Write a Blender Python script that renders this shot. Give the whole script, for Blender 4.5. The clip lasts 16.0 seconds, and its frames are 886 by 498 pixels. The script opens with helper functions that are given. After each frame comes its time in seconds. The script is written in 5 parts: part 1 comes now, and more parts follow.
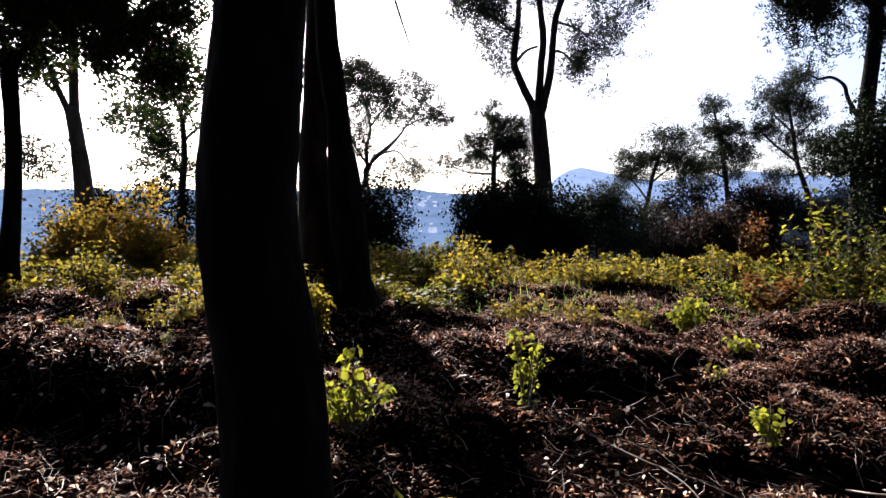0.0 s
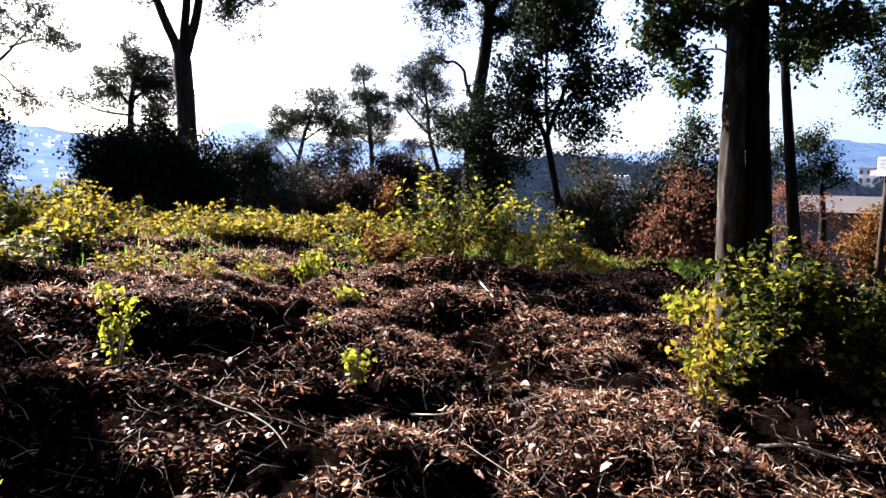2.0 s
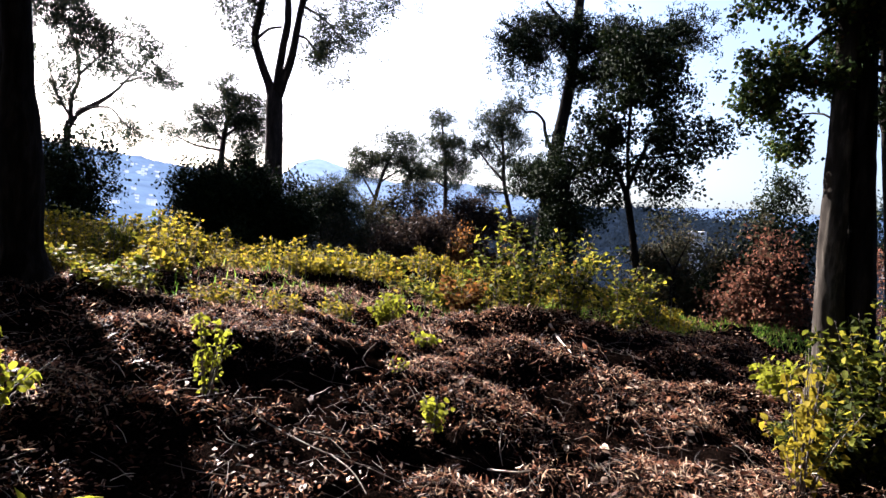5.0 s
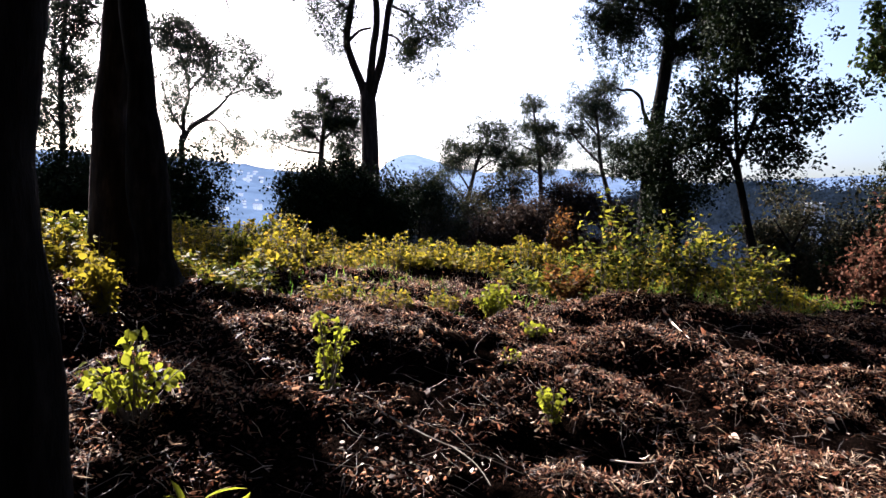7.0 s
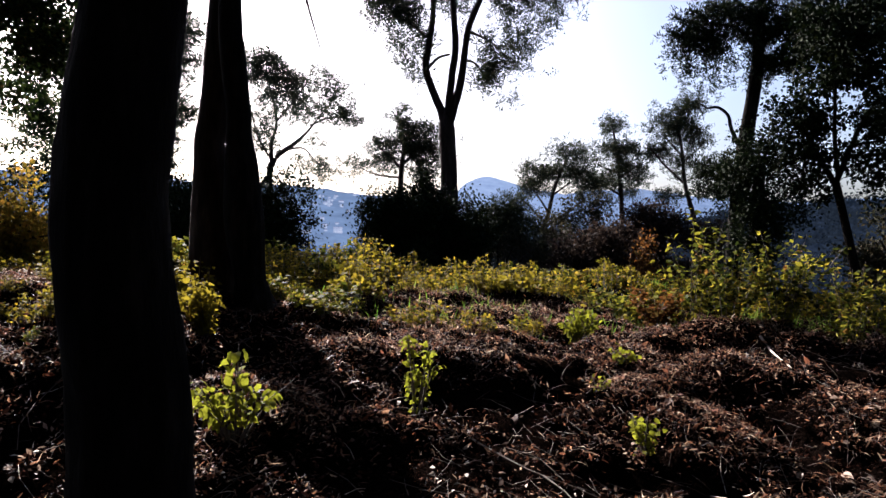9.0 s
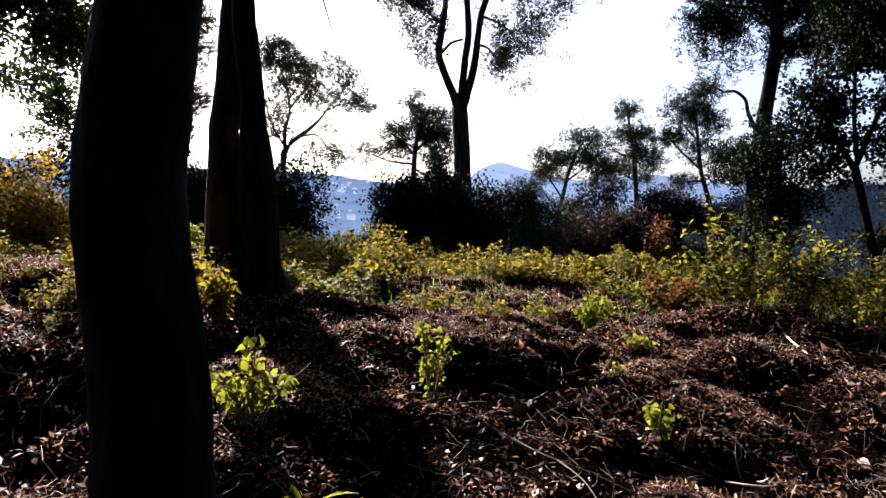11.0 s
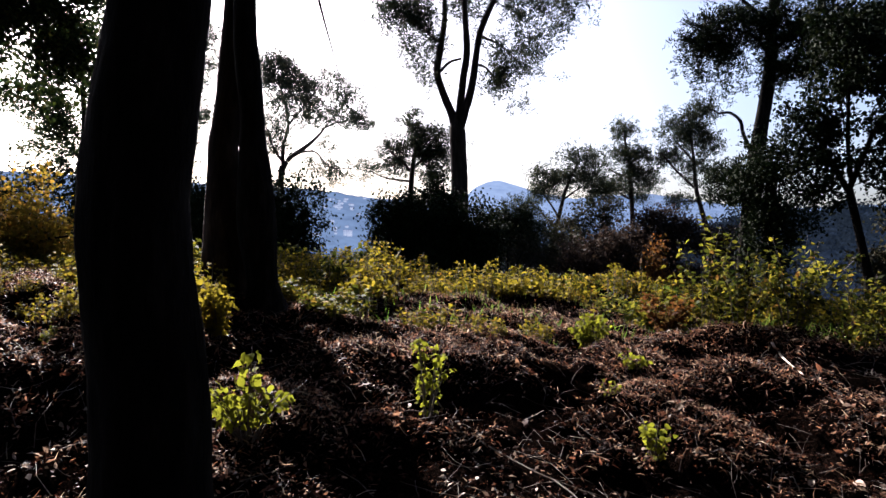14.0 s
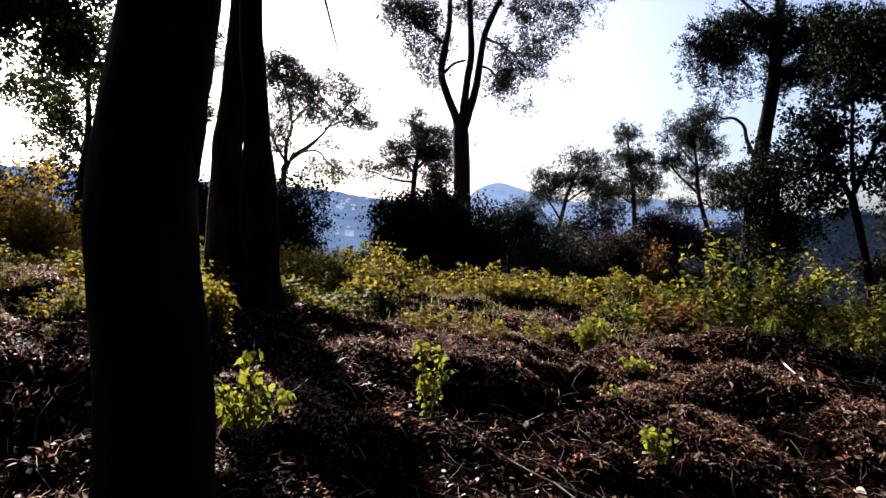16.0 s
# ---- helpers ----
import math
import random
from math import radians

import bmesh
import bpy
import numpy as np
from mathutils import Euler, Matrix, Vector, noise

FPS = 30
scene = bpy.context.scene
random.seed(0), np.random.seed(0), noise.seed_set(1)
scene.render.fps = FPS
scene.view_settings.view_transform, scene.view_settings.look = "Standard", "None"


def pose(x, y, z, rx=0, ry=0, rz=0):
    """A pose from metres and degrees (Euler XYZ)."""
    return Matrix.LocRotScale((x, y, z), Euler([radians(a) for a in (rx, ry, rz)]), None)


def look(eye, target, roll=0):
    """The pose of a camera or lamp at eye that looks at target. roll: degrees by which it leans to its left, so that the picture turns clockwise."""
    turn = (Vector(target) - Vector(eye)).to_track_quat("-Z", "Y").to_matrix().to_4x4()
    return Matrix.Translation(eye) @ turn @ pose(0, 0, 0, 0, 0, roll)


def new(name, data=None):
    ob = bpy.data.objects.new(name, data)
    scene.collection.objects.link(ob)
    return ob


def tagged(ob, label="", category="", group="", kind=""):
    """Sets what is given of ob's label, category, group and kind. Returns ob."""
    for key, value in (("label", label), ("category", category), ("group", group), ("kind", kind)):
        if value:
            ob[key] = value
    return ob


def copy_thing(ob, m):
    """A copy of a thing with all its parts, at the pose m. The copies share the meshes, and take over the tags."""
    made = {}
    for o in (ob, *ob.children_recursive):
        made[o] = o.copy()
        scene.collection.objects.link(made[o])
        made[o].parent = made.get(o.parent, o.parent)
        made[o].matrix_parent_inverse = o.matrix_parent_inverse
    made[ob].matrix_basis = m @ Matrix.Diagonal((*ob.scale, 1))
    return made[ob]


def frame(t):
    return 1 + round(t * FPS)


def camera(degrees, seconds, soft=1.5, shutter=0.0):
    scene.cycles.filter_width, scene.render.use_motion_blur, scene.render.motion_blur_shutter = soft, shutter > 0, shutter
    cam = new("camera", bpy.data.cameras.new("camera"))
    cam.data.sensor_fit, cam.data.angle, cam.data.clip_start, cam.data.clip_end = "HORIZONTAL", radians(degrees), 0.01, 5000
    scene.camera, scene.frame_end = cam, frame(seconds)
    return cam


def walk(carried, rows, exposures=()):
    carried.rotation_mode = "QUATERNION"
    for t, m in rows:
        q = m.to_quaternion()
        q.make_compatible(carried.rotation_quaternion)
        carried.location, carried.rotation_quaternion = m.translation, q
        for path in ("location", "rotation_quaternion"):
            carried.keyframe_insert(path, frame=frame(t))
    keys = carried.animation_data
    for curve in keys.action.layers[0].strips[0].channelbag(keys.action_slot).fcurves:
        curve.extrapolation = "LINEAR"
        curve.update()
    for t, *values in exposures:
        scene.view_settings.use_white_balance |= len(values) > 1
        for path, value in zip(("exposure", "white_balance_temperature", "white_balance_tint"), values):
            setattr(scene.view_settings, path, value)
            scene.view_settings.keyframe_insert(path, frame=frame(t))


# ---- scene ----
cam = camera(68.8, 16.0, soft=1.5)
PATH = [
    (0, (0.018, 0.220, 1.362), (-0.0097, 2.2191, 1.3168), -1.45),
    (0.5, (0.144, 0.233, 1.338), (0.4670, 2.2043, 1.2498), 0.94),
    (1, (0.255, 0.223, 1.327), (0.8465, 2.1279, 1.1847), 1.53),
    (1.5, (0.321, 0.196, 1.323), (1.1933, 1.9843, 1.1211), 2.21),
    (2, (0.369, 0.169, 1.312), (1.3276, 1.9151, 1.1394), 1.80),
    (2.5, (0.397, 0.159, 1.306), (1.5028, 1.8173, 1.1398), 1.93),
    (3, (0.383, 0.176, 1.301), (1.4616, 1.8475, 1.0955), 3.12),
    (3.5, (0.345, 0.197, 1.320), (1.3350, 1.9291, 1.1797), 2.98),
    (4, (0.287, 0.198, 1.348), (1.1317, 2.0098, 1.2809), 2.70),
    (4.2, (0.268, 0.202, 1.353), (1.0978, 2.0218, 1.3131), 3.65),
    (6.3, (0.202, 0.238, 1.356), (0.8405, 2.1298, 1.2502), 2.71),
    (6.5, (0.192, 0.244, 1.354), (0.7875, 2.1511, 1.2541), 2.04),
    (7, (0.151, 0.258, 1.361), (0.6461, 2.1930, 1.2625), 1.67),
    (7.5, (0.132, 0.256, 1.383), (0.5400, 2.2137, 1.3380), 1.28),
    (8, (0.104, 0.253, 1.378), (0.4801, 2.2170, 1.3463), 1.29),
    (8.5, (0.077, 0.262, 1.380), (0.3658, 2.2404, 1.3492), 1.43),
    (11, (0.066, 0.259, 1.374), (0.2900, 2.2447, 1.2954), 1.19),
    (11.5, (0.049, 0.252, 1.376), (0.2199, 2.2422, 1.2815), 0.89),
    (12, (0.053, 0.259, 1.367), (0.2510, 2.2466, 1.2650), 1.30),
    (12.5, (0.080, 0.271, 1.364), (0.2955, 2.2563, 1.2525), 0.70),
    (13, (0.086, 0.276, 1.359), (0.3127, 2.2614, 1.2715), 0.40),
    (13.5, (0.078, 0.272, 1.366), (0.3091, 2.2571, 1.2995), 0.75),
    (14, (0.055, 0.238, 1.380), (0.2890, 2.2240, 1.3546), 1.71),
    (14.5, (0.044, 0.244, 1.376), (0.3217, 2.2248, 1.3461), 2.64),
    (15, (0.047, 0.245, 1.372), (0.3032, 2.2286, 1.3384), 2.30),
    (15.5, (0.044, 0.244, 1.374), (0.2902, 2.2283, 1.3585), 2.41),
    (16, (0.041, 0.241, 1.375), (0.2716, 2.2279, 1.3537), 2.57),
]
walk(cam, [(t, look(eye, target, roll)) for t, eye, target, roll in PATH],
     exposures=[(0.0, 2.85, 5700.0, 19.0), (0.5, 2.90, 5700.0, 19.0), (1.0, 3.24, 5700.0, 19.0), (2.5, 3.77, 5700.0, 19.0), (3.5, 3.72, 5700.0, 19.0), (4.0, 3.57, 5700.0, 19.0), (6.5, 3.32, 5700.0, 19.0), (7.5, 2.97, 5700.0, 19.0), (8.0, 2.74, 5700.0, 19.0), (8.5, 2.50, 5700.0, 19.0), (11.0, 2.87, 5700.0, 19.0), (12.0, 2.97, 5700.0, 19.0), (13.0, 2.87, 5700.0, 19.0), (14.5, 2.54, 5700.0, 19.0), (16.0, 2.54, 5700.0, 19.0)])

# ---- light ----
SUN_TURN, SUN_UP = -22.0, 29.0          # degrees: bearing from +y towards +x, height
world = bpy.data.worlds.new("world")
scene.world = world
world.use_nodes = True
wn = world.node_tree
sky = wn.nodes.new("ShaderNodeTexSky")
sky.sky_type, sky.sun_disc = "NISHITA", False
sky.sun_elevation, sky.sun_rotation = radians(SUN_UP), radians(SUN_TURN)
sky.air_density, sky.dust_density, sky.ozone_density = 1.0, 4.2, 2.0
wn.links.new(sky.outputs[0], wn.nodes["Background"].inputs[0])
wn.nodes["Background"].inputs[1].default_value = 0.035
sun = new("sun", bpy.data.lights.new("sun", "SUN"))
sun.data.energy, sun.data.angle, sun.data.color = 5.0, radians(0.5), (1.0, 0.9, 0.75)
sd = Vector((math.sin(radians(SUN_TURN)) * math.cos(radians(SUN_UP)), math.cos(radians(SUN_TURN)) * math.cos(radians(SUN_UP)), math.sin(radians(SUN_UP))))
sun.matrix_world = look(sd * 60, (0, 0, 0))

# ---- materials ----
def nodes(name):
    m = bpy.data.materials.new(name)
    m.use_nodes = True
    t = m.node_tree
    return m, t, t.nodes["Principled BSDF"], t.nodes["Material Output"]


def ramp(t, fac, stops):
    r = t.nodes.new("ShaderNodeValToRGB")
    e = r.color_ramp.elements
    while len(e) < len(stops):
        e.new(0.5)
    for k, (p, c) in zip(e, stops):
        k.position, k.color = p, (*c, 1)
    t.links.new(fac, r.inputs[0])
    return r.outputs[0]


def noise_tex(t, scale, detail=5, rough=0.6, stretch=None):
    n = t.nodes.new("ShaderNodeTexNoise")
    n.inputs["Scale"].default_value, n.inputs["Detail"].default_value, n.inputs["Roughness"].default_value = scale, detail, rough
    c = t.nodes.new("ShaderNodeTexCoord")
    if stretch:
        k = t.nodes.new("ShaderNodeMapping")
        k.inputs["Scale"].default_value = stretch
        t.links.new(c.outputs["Object"], k.inputs[0])
        t.links.new(k.outputs[0], n.inputs["Vector"])
    else:
        t.links.new(c.outputs["Object"], n.inputs["Vector"])
    return n.outputs["Fac"]


def bump(t, height, bsdf, strength, dist):
    b = t.nodes.new("ShaderNodeBump")
    b.inputs["Strength"].default_value, b.inputs["Distance"].default_value = strength, dist
    t.links.new(height, b.inputs["Height"])
    t.links.new(b.outputs[0], bsdf.inputs["Normal"])


def bark_material(name, dark, mid, pale, scale=14.0, relief=0.9):
    m, t, b, o = nodes(name)
    furrow = noise_tex(t, scale, 6, 0.65, (1, 1, 0.22))
    patch = noise_tex(t, 2.3, 3, 0.5)
    mix = t.nodes.new("ShaderNodeMix")
    mix.data_type = "RGBA"
    mix.blend_type = "OVERLAY"
    mix.inputs[0].default_value = 0.6
    t.links.new(ramp(t, furrow, [(0.32, dark), (0.52, mid), (0.72, pale)]), mix.inputs[6])
    t.links.new(ramp(t, patch, [(0.3, (0.3, 0.3, 0.3)), (0.7, (0.65, 0.65, 0.62))]), mix.inputs[7])
    t.links.new(mix.outputs[2], b.inputs["Base Color"])
    b.inputs["Roughness"].default_value = 0.95
    b.inputs["Specular IOR Level"].default_value = 0.02
    bump(t, furrow, b, relief, 0.03)
    return m


def leaf_material(name, stops, glow=0.5, rough=0.75, spec=0.03, patch=0.0):
    """A thin leaf: what falls on it shines through in part; each leaf has a tone of its own."""
    m, t, b, o = nodes(name)
    g = t.nodes.new("ShaderNodeNewGeometry")
    col = ramp(t, g.outputs["Random Per Island"], stops)
    vein = noise_tex(t, 60, 2, 0.5)
    mul = t.nodes.new("ShaderNodeMix")
    mul.data_type, mul.blend_type = "RGBA", "MULTIPLY"
    mul.inputs[0].default_value = 0.5
    t.links.new(col, mul.inputs[6])
    t.links.new(ramp(t, vein, [(0.3, (0.55, 0.55, 0.5)), (0.65, (1, 1, 1))]), mul.inputs[7])
    tone = mul.outputs[2]
    if patch:   # broad darker and lighter patches in the litter
        blotch = t.nodes.new("ShaderNodeMix")
        blotch.data_type, blotch.blend_type = "RGBA", "MULTIPLY"
        blotch.inputs[0].default_value = patch
        t.links.new(tone, blotch.inputs[6])
        t.links.new(ramp(t, noise_tex(t, 2.6, 4, 0.65), [(0.38, (0.12, 0.11, 0.11)), (0.52, (0.75, 0.7, 0.68)), (0.64, (1, 1, 1))]), blotch.inputs[7])
        tone = blotch.outputs[2]
    b.inputs["Roughness"].default_value = rough
    b.inputs["Specular IOR Level"].default_value = spec
    tr = t.nodes.new("ShaderNodeBsdfTranslucent")
    mx = t.nodes.new("ShaderNodeMixShader")
    mx.inputs[0].default_value = glow
    t.links.new(tone, b.inputs["Base Color"])
    t.links.new(tone, tr.inputs["Color"])
    t.links.new(b.outputs[0], mx.inputs[1])
    t.links.new(tr.outputs[0], mx.inputs[2])
    t.links.new(mx.outputs[0], o.inputs["Surface"])
    return m


def plain_material(name, c1, c2, scale=8.0, rough=0.8, strength=0.3, dist=0.01):
    m, t, b, o = nodes(name)
    n = noise_tex(t, scale, 5, 0.6)
    t.links.new(ramp(t, n, [(0.3, c1), (0.7, c2)]), b.inputs["Base Color"])
    b.inputs["Roughness"].default_value = rough
    bump(t, n, b, strength, dist)
    return m


# near black: the shade on backlit trunks is put into this bark colour
bark_backlit = bark_material("bark_backlit", (0.003, 0.0025, 0.0022), (0.008, 0.0065, 0.0055), (0.02, 0.016, 0.014))
bark_pine = bark_material("bark_pine", (0.008, 0.006, 0.005), (0.022, 0.015, 0.012), (0.05, 0.035, 0.027), 9.0)
bark_pale = bark_material("bark_pale", (0.03, 0.025, 0.02), (0.07, 0.058, 0.048), (0.12, 0.10, 0.088), 9.0)
bark_oak = bark_material("bark_oak", (0.008, 0.0066, 0.0054), (0.024, 0.0205, 0.017), (0.09, 0.078, 0.064), 11.0, 0.2)
twig_wood = plain_material("twig_wood", (0.02, 0.014, 0.01), (0.07, 0.05, 0.036), 30, 0.85)
grey_wood = plain_material("grey_wood", (0.05, 0.036, 0.027), (0.16, 0.12, 0.09), 30, 0.8)
pale_wood = plain_material("pale_wood", (0.28, 0.22, 0.17), (0.55, 0.47, 0.38), 30, 0.8)

leaf_oak = leaf_material("leaf_oak", [(0.0, (0.009, 0.019, 0.005)), (0.6, (0.025, 0.040, 0.011)), (0.93, (0.050, 0.068, 0.012)), (1.0, (0.081, 0.043, 0.012))], 0.18)
leaf_pine = leaf_material("leaf_pine", [(0.0, (0.007, 0.012, 0.006)), (0.7, (0.022, 0.029, 0.014)), (1.0, (0.06, 0.055, 0.026))], 0.18)
# evergreen leaves with the shade of backlit crowns put into the green
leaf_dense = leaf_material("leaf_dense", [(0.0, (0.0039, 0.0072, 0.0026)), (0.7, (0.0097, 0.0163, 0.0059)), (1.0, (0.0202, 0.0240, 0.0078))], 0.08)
leaf_autumn = leaf_material("leaf_autumn", [(0.0, (0.085, 0.066, 0.009)), (0.45, (0.17, 0.122, 0.013)), (0.85, (0.225, 0.118, 0.016)), (1.0, (0.11, 0.085, 0.013))], 0.5)
leaf_orange = leaf_material("leaf_orange", [(0.0, (0.0326, 0.0163, 0.0067)), (0.4, (0.1044, 0.0393, 0.0095)), (0.75, (0.1370, 0.0651, 0.0163)), (1.0, (0.0258, 0.0258, 0.0079))], 0.5)
leaf_red = leaf_material("leaf_red", [(0.0, (0.029, 0.017, 0.012)), (0.45, (0.087, 0.038, 0.023)), (0.8, (0.151, 0.058, 0.035)), (1.0, (0.058, 0.052, 0.029))], 0.4)
leaf_brown = leaf_material("leaf_brown", [(0.0, (0.0123, 0.0091, 0.0072)), (0.6, (0.0299, 0.0202, 0.0163)), (1.0, (0.0565, 0.0364, 0.0240))], 0.25)
leaf_grey = leaf_material("leaf_grey", [(0.0, (0.0204, 0.0187, 0.0171)), (0.6, (0.0374, 0.0358, 0.0308)), (1.0, (0.0578, 0.0512, 0.0407))], 0.3)
leaf_olive = leaf_material("leaf_olive", [(0.0, (0.0160, 0.0168, 0.0101)), (0.6, (0.0336, 0.0336, 0.0185)), (1.0, (0.0571, 0.0420, 0.0235))], 0.25)
leaf_green = leaf_material("leaf_green", [(0.0, (0.05, 0.068, 0.006)), (0.5, (0.12, 0.132, 0.009)), (0.85, (0.20, 0.18, 0.014)), (1.0, (0.24, 0.14, 0.018))], 0.58)
leaf_shrub = leaf_material("leaf_shrub", [(0.0, (0.010, 0.015, 0.003)), (0.45, (0.045, 0.050, 0.006)), (0.8, (0.14, 0.128, 0.012)), (0.95, (0.22, 0.18, 0.016)), (1.0, (0.18, 0.08, 0.02))], 0.5, 0.7, 0.04)
leaf_yellow = leaf_material("leaf_yellow", [(0.0, (0.022, 0.026, 0.003)), (0.3, (0.085, 0.076, 0.006)), (0.75, (0.18, 0.134, 0.010)), (0.93, (0.24, 0.165, 0.014)), (0.97, (0.20, 0.11, 0.016)), (1.0, (0.14, 0.055, 0.012))], 0.57, 0.7, 0.04)
leaf_herb = leaf_material("leaf_herb", [(0.0, (0.022, 0.022, 0.003)), (0.3, (0.085, 0.072, 0.006)), (0.75, (0.165, 0.126, 0.009)), (0.96, (0.25, 0.185, 0.016)), (1.0, (0.22, 0.09, 0.014))], 0.57, 0.7, 0.04)
grass_blade = leaf_material("grass_blade", [(0.0, (0.035, 0.075, 0.010)), (0.6, (0.10, 0.17, 0.017)), (1.0, (0.19, 0.20, 0.04))], 0.55)
litter_leaf = leaf_material("litter_leaf", [(0.0, (0.003, 0.0013, 0.001)), (0.4, (0.020, 0.0080, 0.0052)), (0.70, (0.12, 0.048, 0.026)), (0.90, (0.34, 0.175, 0.10)), (1.0, (0.60, 0.45, 0.33))], 0.45, 0.6, 0.06, 0.85)
litter_pale = leaf_material("litter_pale", [(0.0, (0.14, 0.08, 0.055)), (0.5, (0.32, 0.22, 0.16)), (1.0, (0.62, 0.54, 0.47))], 0.3, 0.55, 0.08)
litter_oak = leaf_material("litter_oak", [(0.0, (0.008, 0.004, 0.0025)), (0.3, (0.055, 0.020, 0.012)), (0.65, (0.20, 0.082, 0.045)), (0.9, (0.38, 0.22, 0.13)), (1.0, (0.58, 0.46, 0.35))], 0.45, 0.6, 0.06, 0.6)
litter_straw = leaf_material("litter_straw", [(0.0, (0.004, 0.002, 0.0015)), (0.5, (0.035, 0.016, 0.0105)), (0.82, (0.25, 0.13, 0.08)), (1.0, (0.68, 0.52, 0.36))], 0.35, 0.6, 0.06, 0.7)
litter_dry = leaf_material("litter_dry", [(0.0, (0.03, 0.014, 0.009)), (0.4, (0.14, 0.076, 0.046)), (0.75, (0.40, 0.27, 0.18)), (0.95, (0.62, 0.48, 0.34)), (1.0, (0.8, 0.72, 0.6))], 0.4, 0.5, 0.12, 0.55)
crumb = leaf_material("crumb", [(0.0, (0.0014, 0.0009, 0.0007)), (0.55, (0.0070, 0.0031, 0.0022)), (0.9, (0.0315, 0.0133, 0.0091)), (1.0, (0.1050, 0.0595, 0.0420))], 0.0, 0.95, 0.0)
leaf_weed = leaf_material("leaf_weed", [(0.0, (0.005, 0.008, 0.002)), (0.5, (0.026, 0.033, 0.005)), (0.85, (0.10, 0.105, 0.010)), (1.0, (0.20, 0.16, 0.016))], 0.5, 0.7, 0.04)


def ground_material():
    m, t, b, o = nodes("soil")
    fine = noise_tex(t, 42, 6, 0.7)
    broad = noise_tex(t, 2.2, 4, 0.6)
    mix = t.nodes.new("ShaderNodeMix")
    mix.data_type = "RGBA"
    mix.blend_type = "MULTIPLY"
    mix.inputs[0].default_value = 0.7
    t.links.new(ramp(t, fine, [(0.35, (0.0015, 0.001, 0.0008)), (0.55, (0.004, 0.0025, 0.002)), (0.72, (0.014, 0.008, 0.006))]), mix.inputs[6])
    t.links.new(ramp(t, broad, [(0.3, (0.5, 0.45, 0.45)), (0.7, (1, 1, 1))]), mix.inputs[7])
    t.links.new(mix.outputs[2], b.inputs["Base Color"])
    b.inputs["Roughness"].default_value = 1.0
    b.inputs["Specular IOR Level"].default_value = 0.0
    bump(t, fine, b, 1.0, 0.06)
    return m


soil = ground_material()


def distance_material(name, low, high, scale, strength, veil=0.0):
    """Far hills by emission: woods and clearings with the bright haze painted into the colour, whiter towards the sun.
    """
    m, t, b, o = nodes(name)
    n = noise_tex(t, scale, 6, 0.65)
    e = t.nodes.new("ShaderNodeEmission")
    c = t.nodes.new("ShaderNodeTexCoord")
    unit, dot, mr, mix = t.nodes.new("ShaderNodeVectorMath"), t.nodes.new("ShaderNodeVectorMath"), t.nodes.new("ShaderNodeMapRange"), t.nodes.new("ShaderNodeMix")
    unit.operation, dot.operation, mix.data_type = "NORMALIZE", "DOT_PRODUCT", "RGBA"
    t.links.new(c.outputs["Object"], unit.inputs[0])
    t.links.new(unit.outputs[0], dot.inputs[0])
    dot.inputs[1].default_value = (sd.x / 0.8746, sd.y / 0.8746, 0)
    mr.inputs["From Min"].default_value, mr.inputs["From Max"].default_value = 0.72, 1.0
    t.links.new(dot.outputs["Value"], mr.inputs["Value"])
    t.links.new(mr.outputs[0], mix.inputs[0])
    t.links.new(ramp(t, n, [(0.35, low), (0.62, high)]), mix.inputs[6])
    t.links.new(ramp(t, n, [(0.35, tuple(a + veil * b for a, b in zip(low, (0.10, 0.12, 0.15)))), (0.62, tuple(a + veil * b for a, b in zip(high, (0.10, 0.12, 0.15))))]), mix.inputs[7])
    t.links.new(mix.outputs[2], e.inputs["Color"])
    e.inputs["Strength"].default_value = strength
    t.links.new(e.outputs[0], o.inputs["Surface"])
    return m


# haze and daylight are put into these glowing colours; the sun doesn't light them
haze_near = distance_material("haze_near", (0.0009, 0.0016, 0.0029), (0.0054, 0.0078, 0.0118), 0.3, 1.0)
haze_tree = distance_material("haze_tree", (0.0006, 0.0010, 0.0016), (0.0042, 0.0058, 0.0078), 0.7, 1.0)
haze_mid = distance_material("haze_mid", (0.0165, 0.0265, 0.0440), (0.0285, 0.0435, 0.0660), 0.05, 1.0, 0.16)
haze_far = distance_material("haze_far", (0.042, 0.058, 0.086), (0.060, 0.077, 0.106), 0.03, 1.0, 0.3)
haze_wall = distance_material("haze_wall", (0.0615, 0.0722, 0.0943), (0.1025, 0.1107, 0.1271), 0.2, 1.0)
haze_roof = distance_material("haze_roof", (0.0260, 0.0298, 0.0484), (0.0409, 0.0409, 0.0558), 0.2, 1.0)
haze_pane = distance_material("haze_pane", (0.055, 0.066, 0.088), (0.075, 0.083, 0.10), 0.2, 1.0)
white_paint = plain_material("white_paint", (0.3600, 0.3660, 0.3840), (0.4320, 0.4320, 0.4320), 6, 0.6)
plaster = plain_material("plaster", (0.0202, 0.0170, 0.0139), (0.0277, 0.0239, 0.0202), 2, 0.9)
roof_tile = plain_material("roof_tile", (0.0099, 0.0062, 0.0050), (0.0223, 0.0149, 0.0118), 0.9, 0.9)
board_paint = plain_material("board_paint", (0.10, 0.105, 0.11), (0.16, 0.16, 0.165), 9, 0.7)
dark_pane = plain_material("dark_pane", (0.03, 0.035, 0.04), (0.05, 0.055, 0.06), 2, 0.2)
ink = plain_material("ink", (0.0720, 0.0810, 0.1170), (0.1080, 0.1170, 0.1530), 20, 0.6)

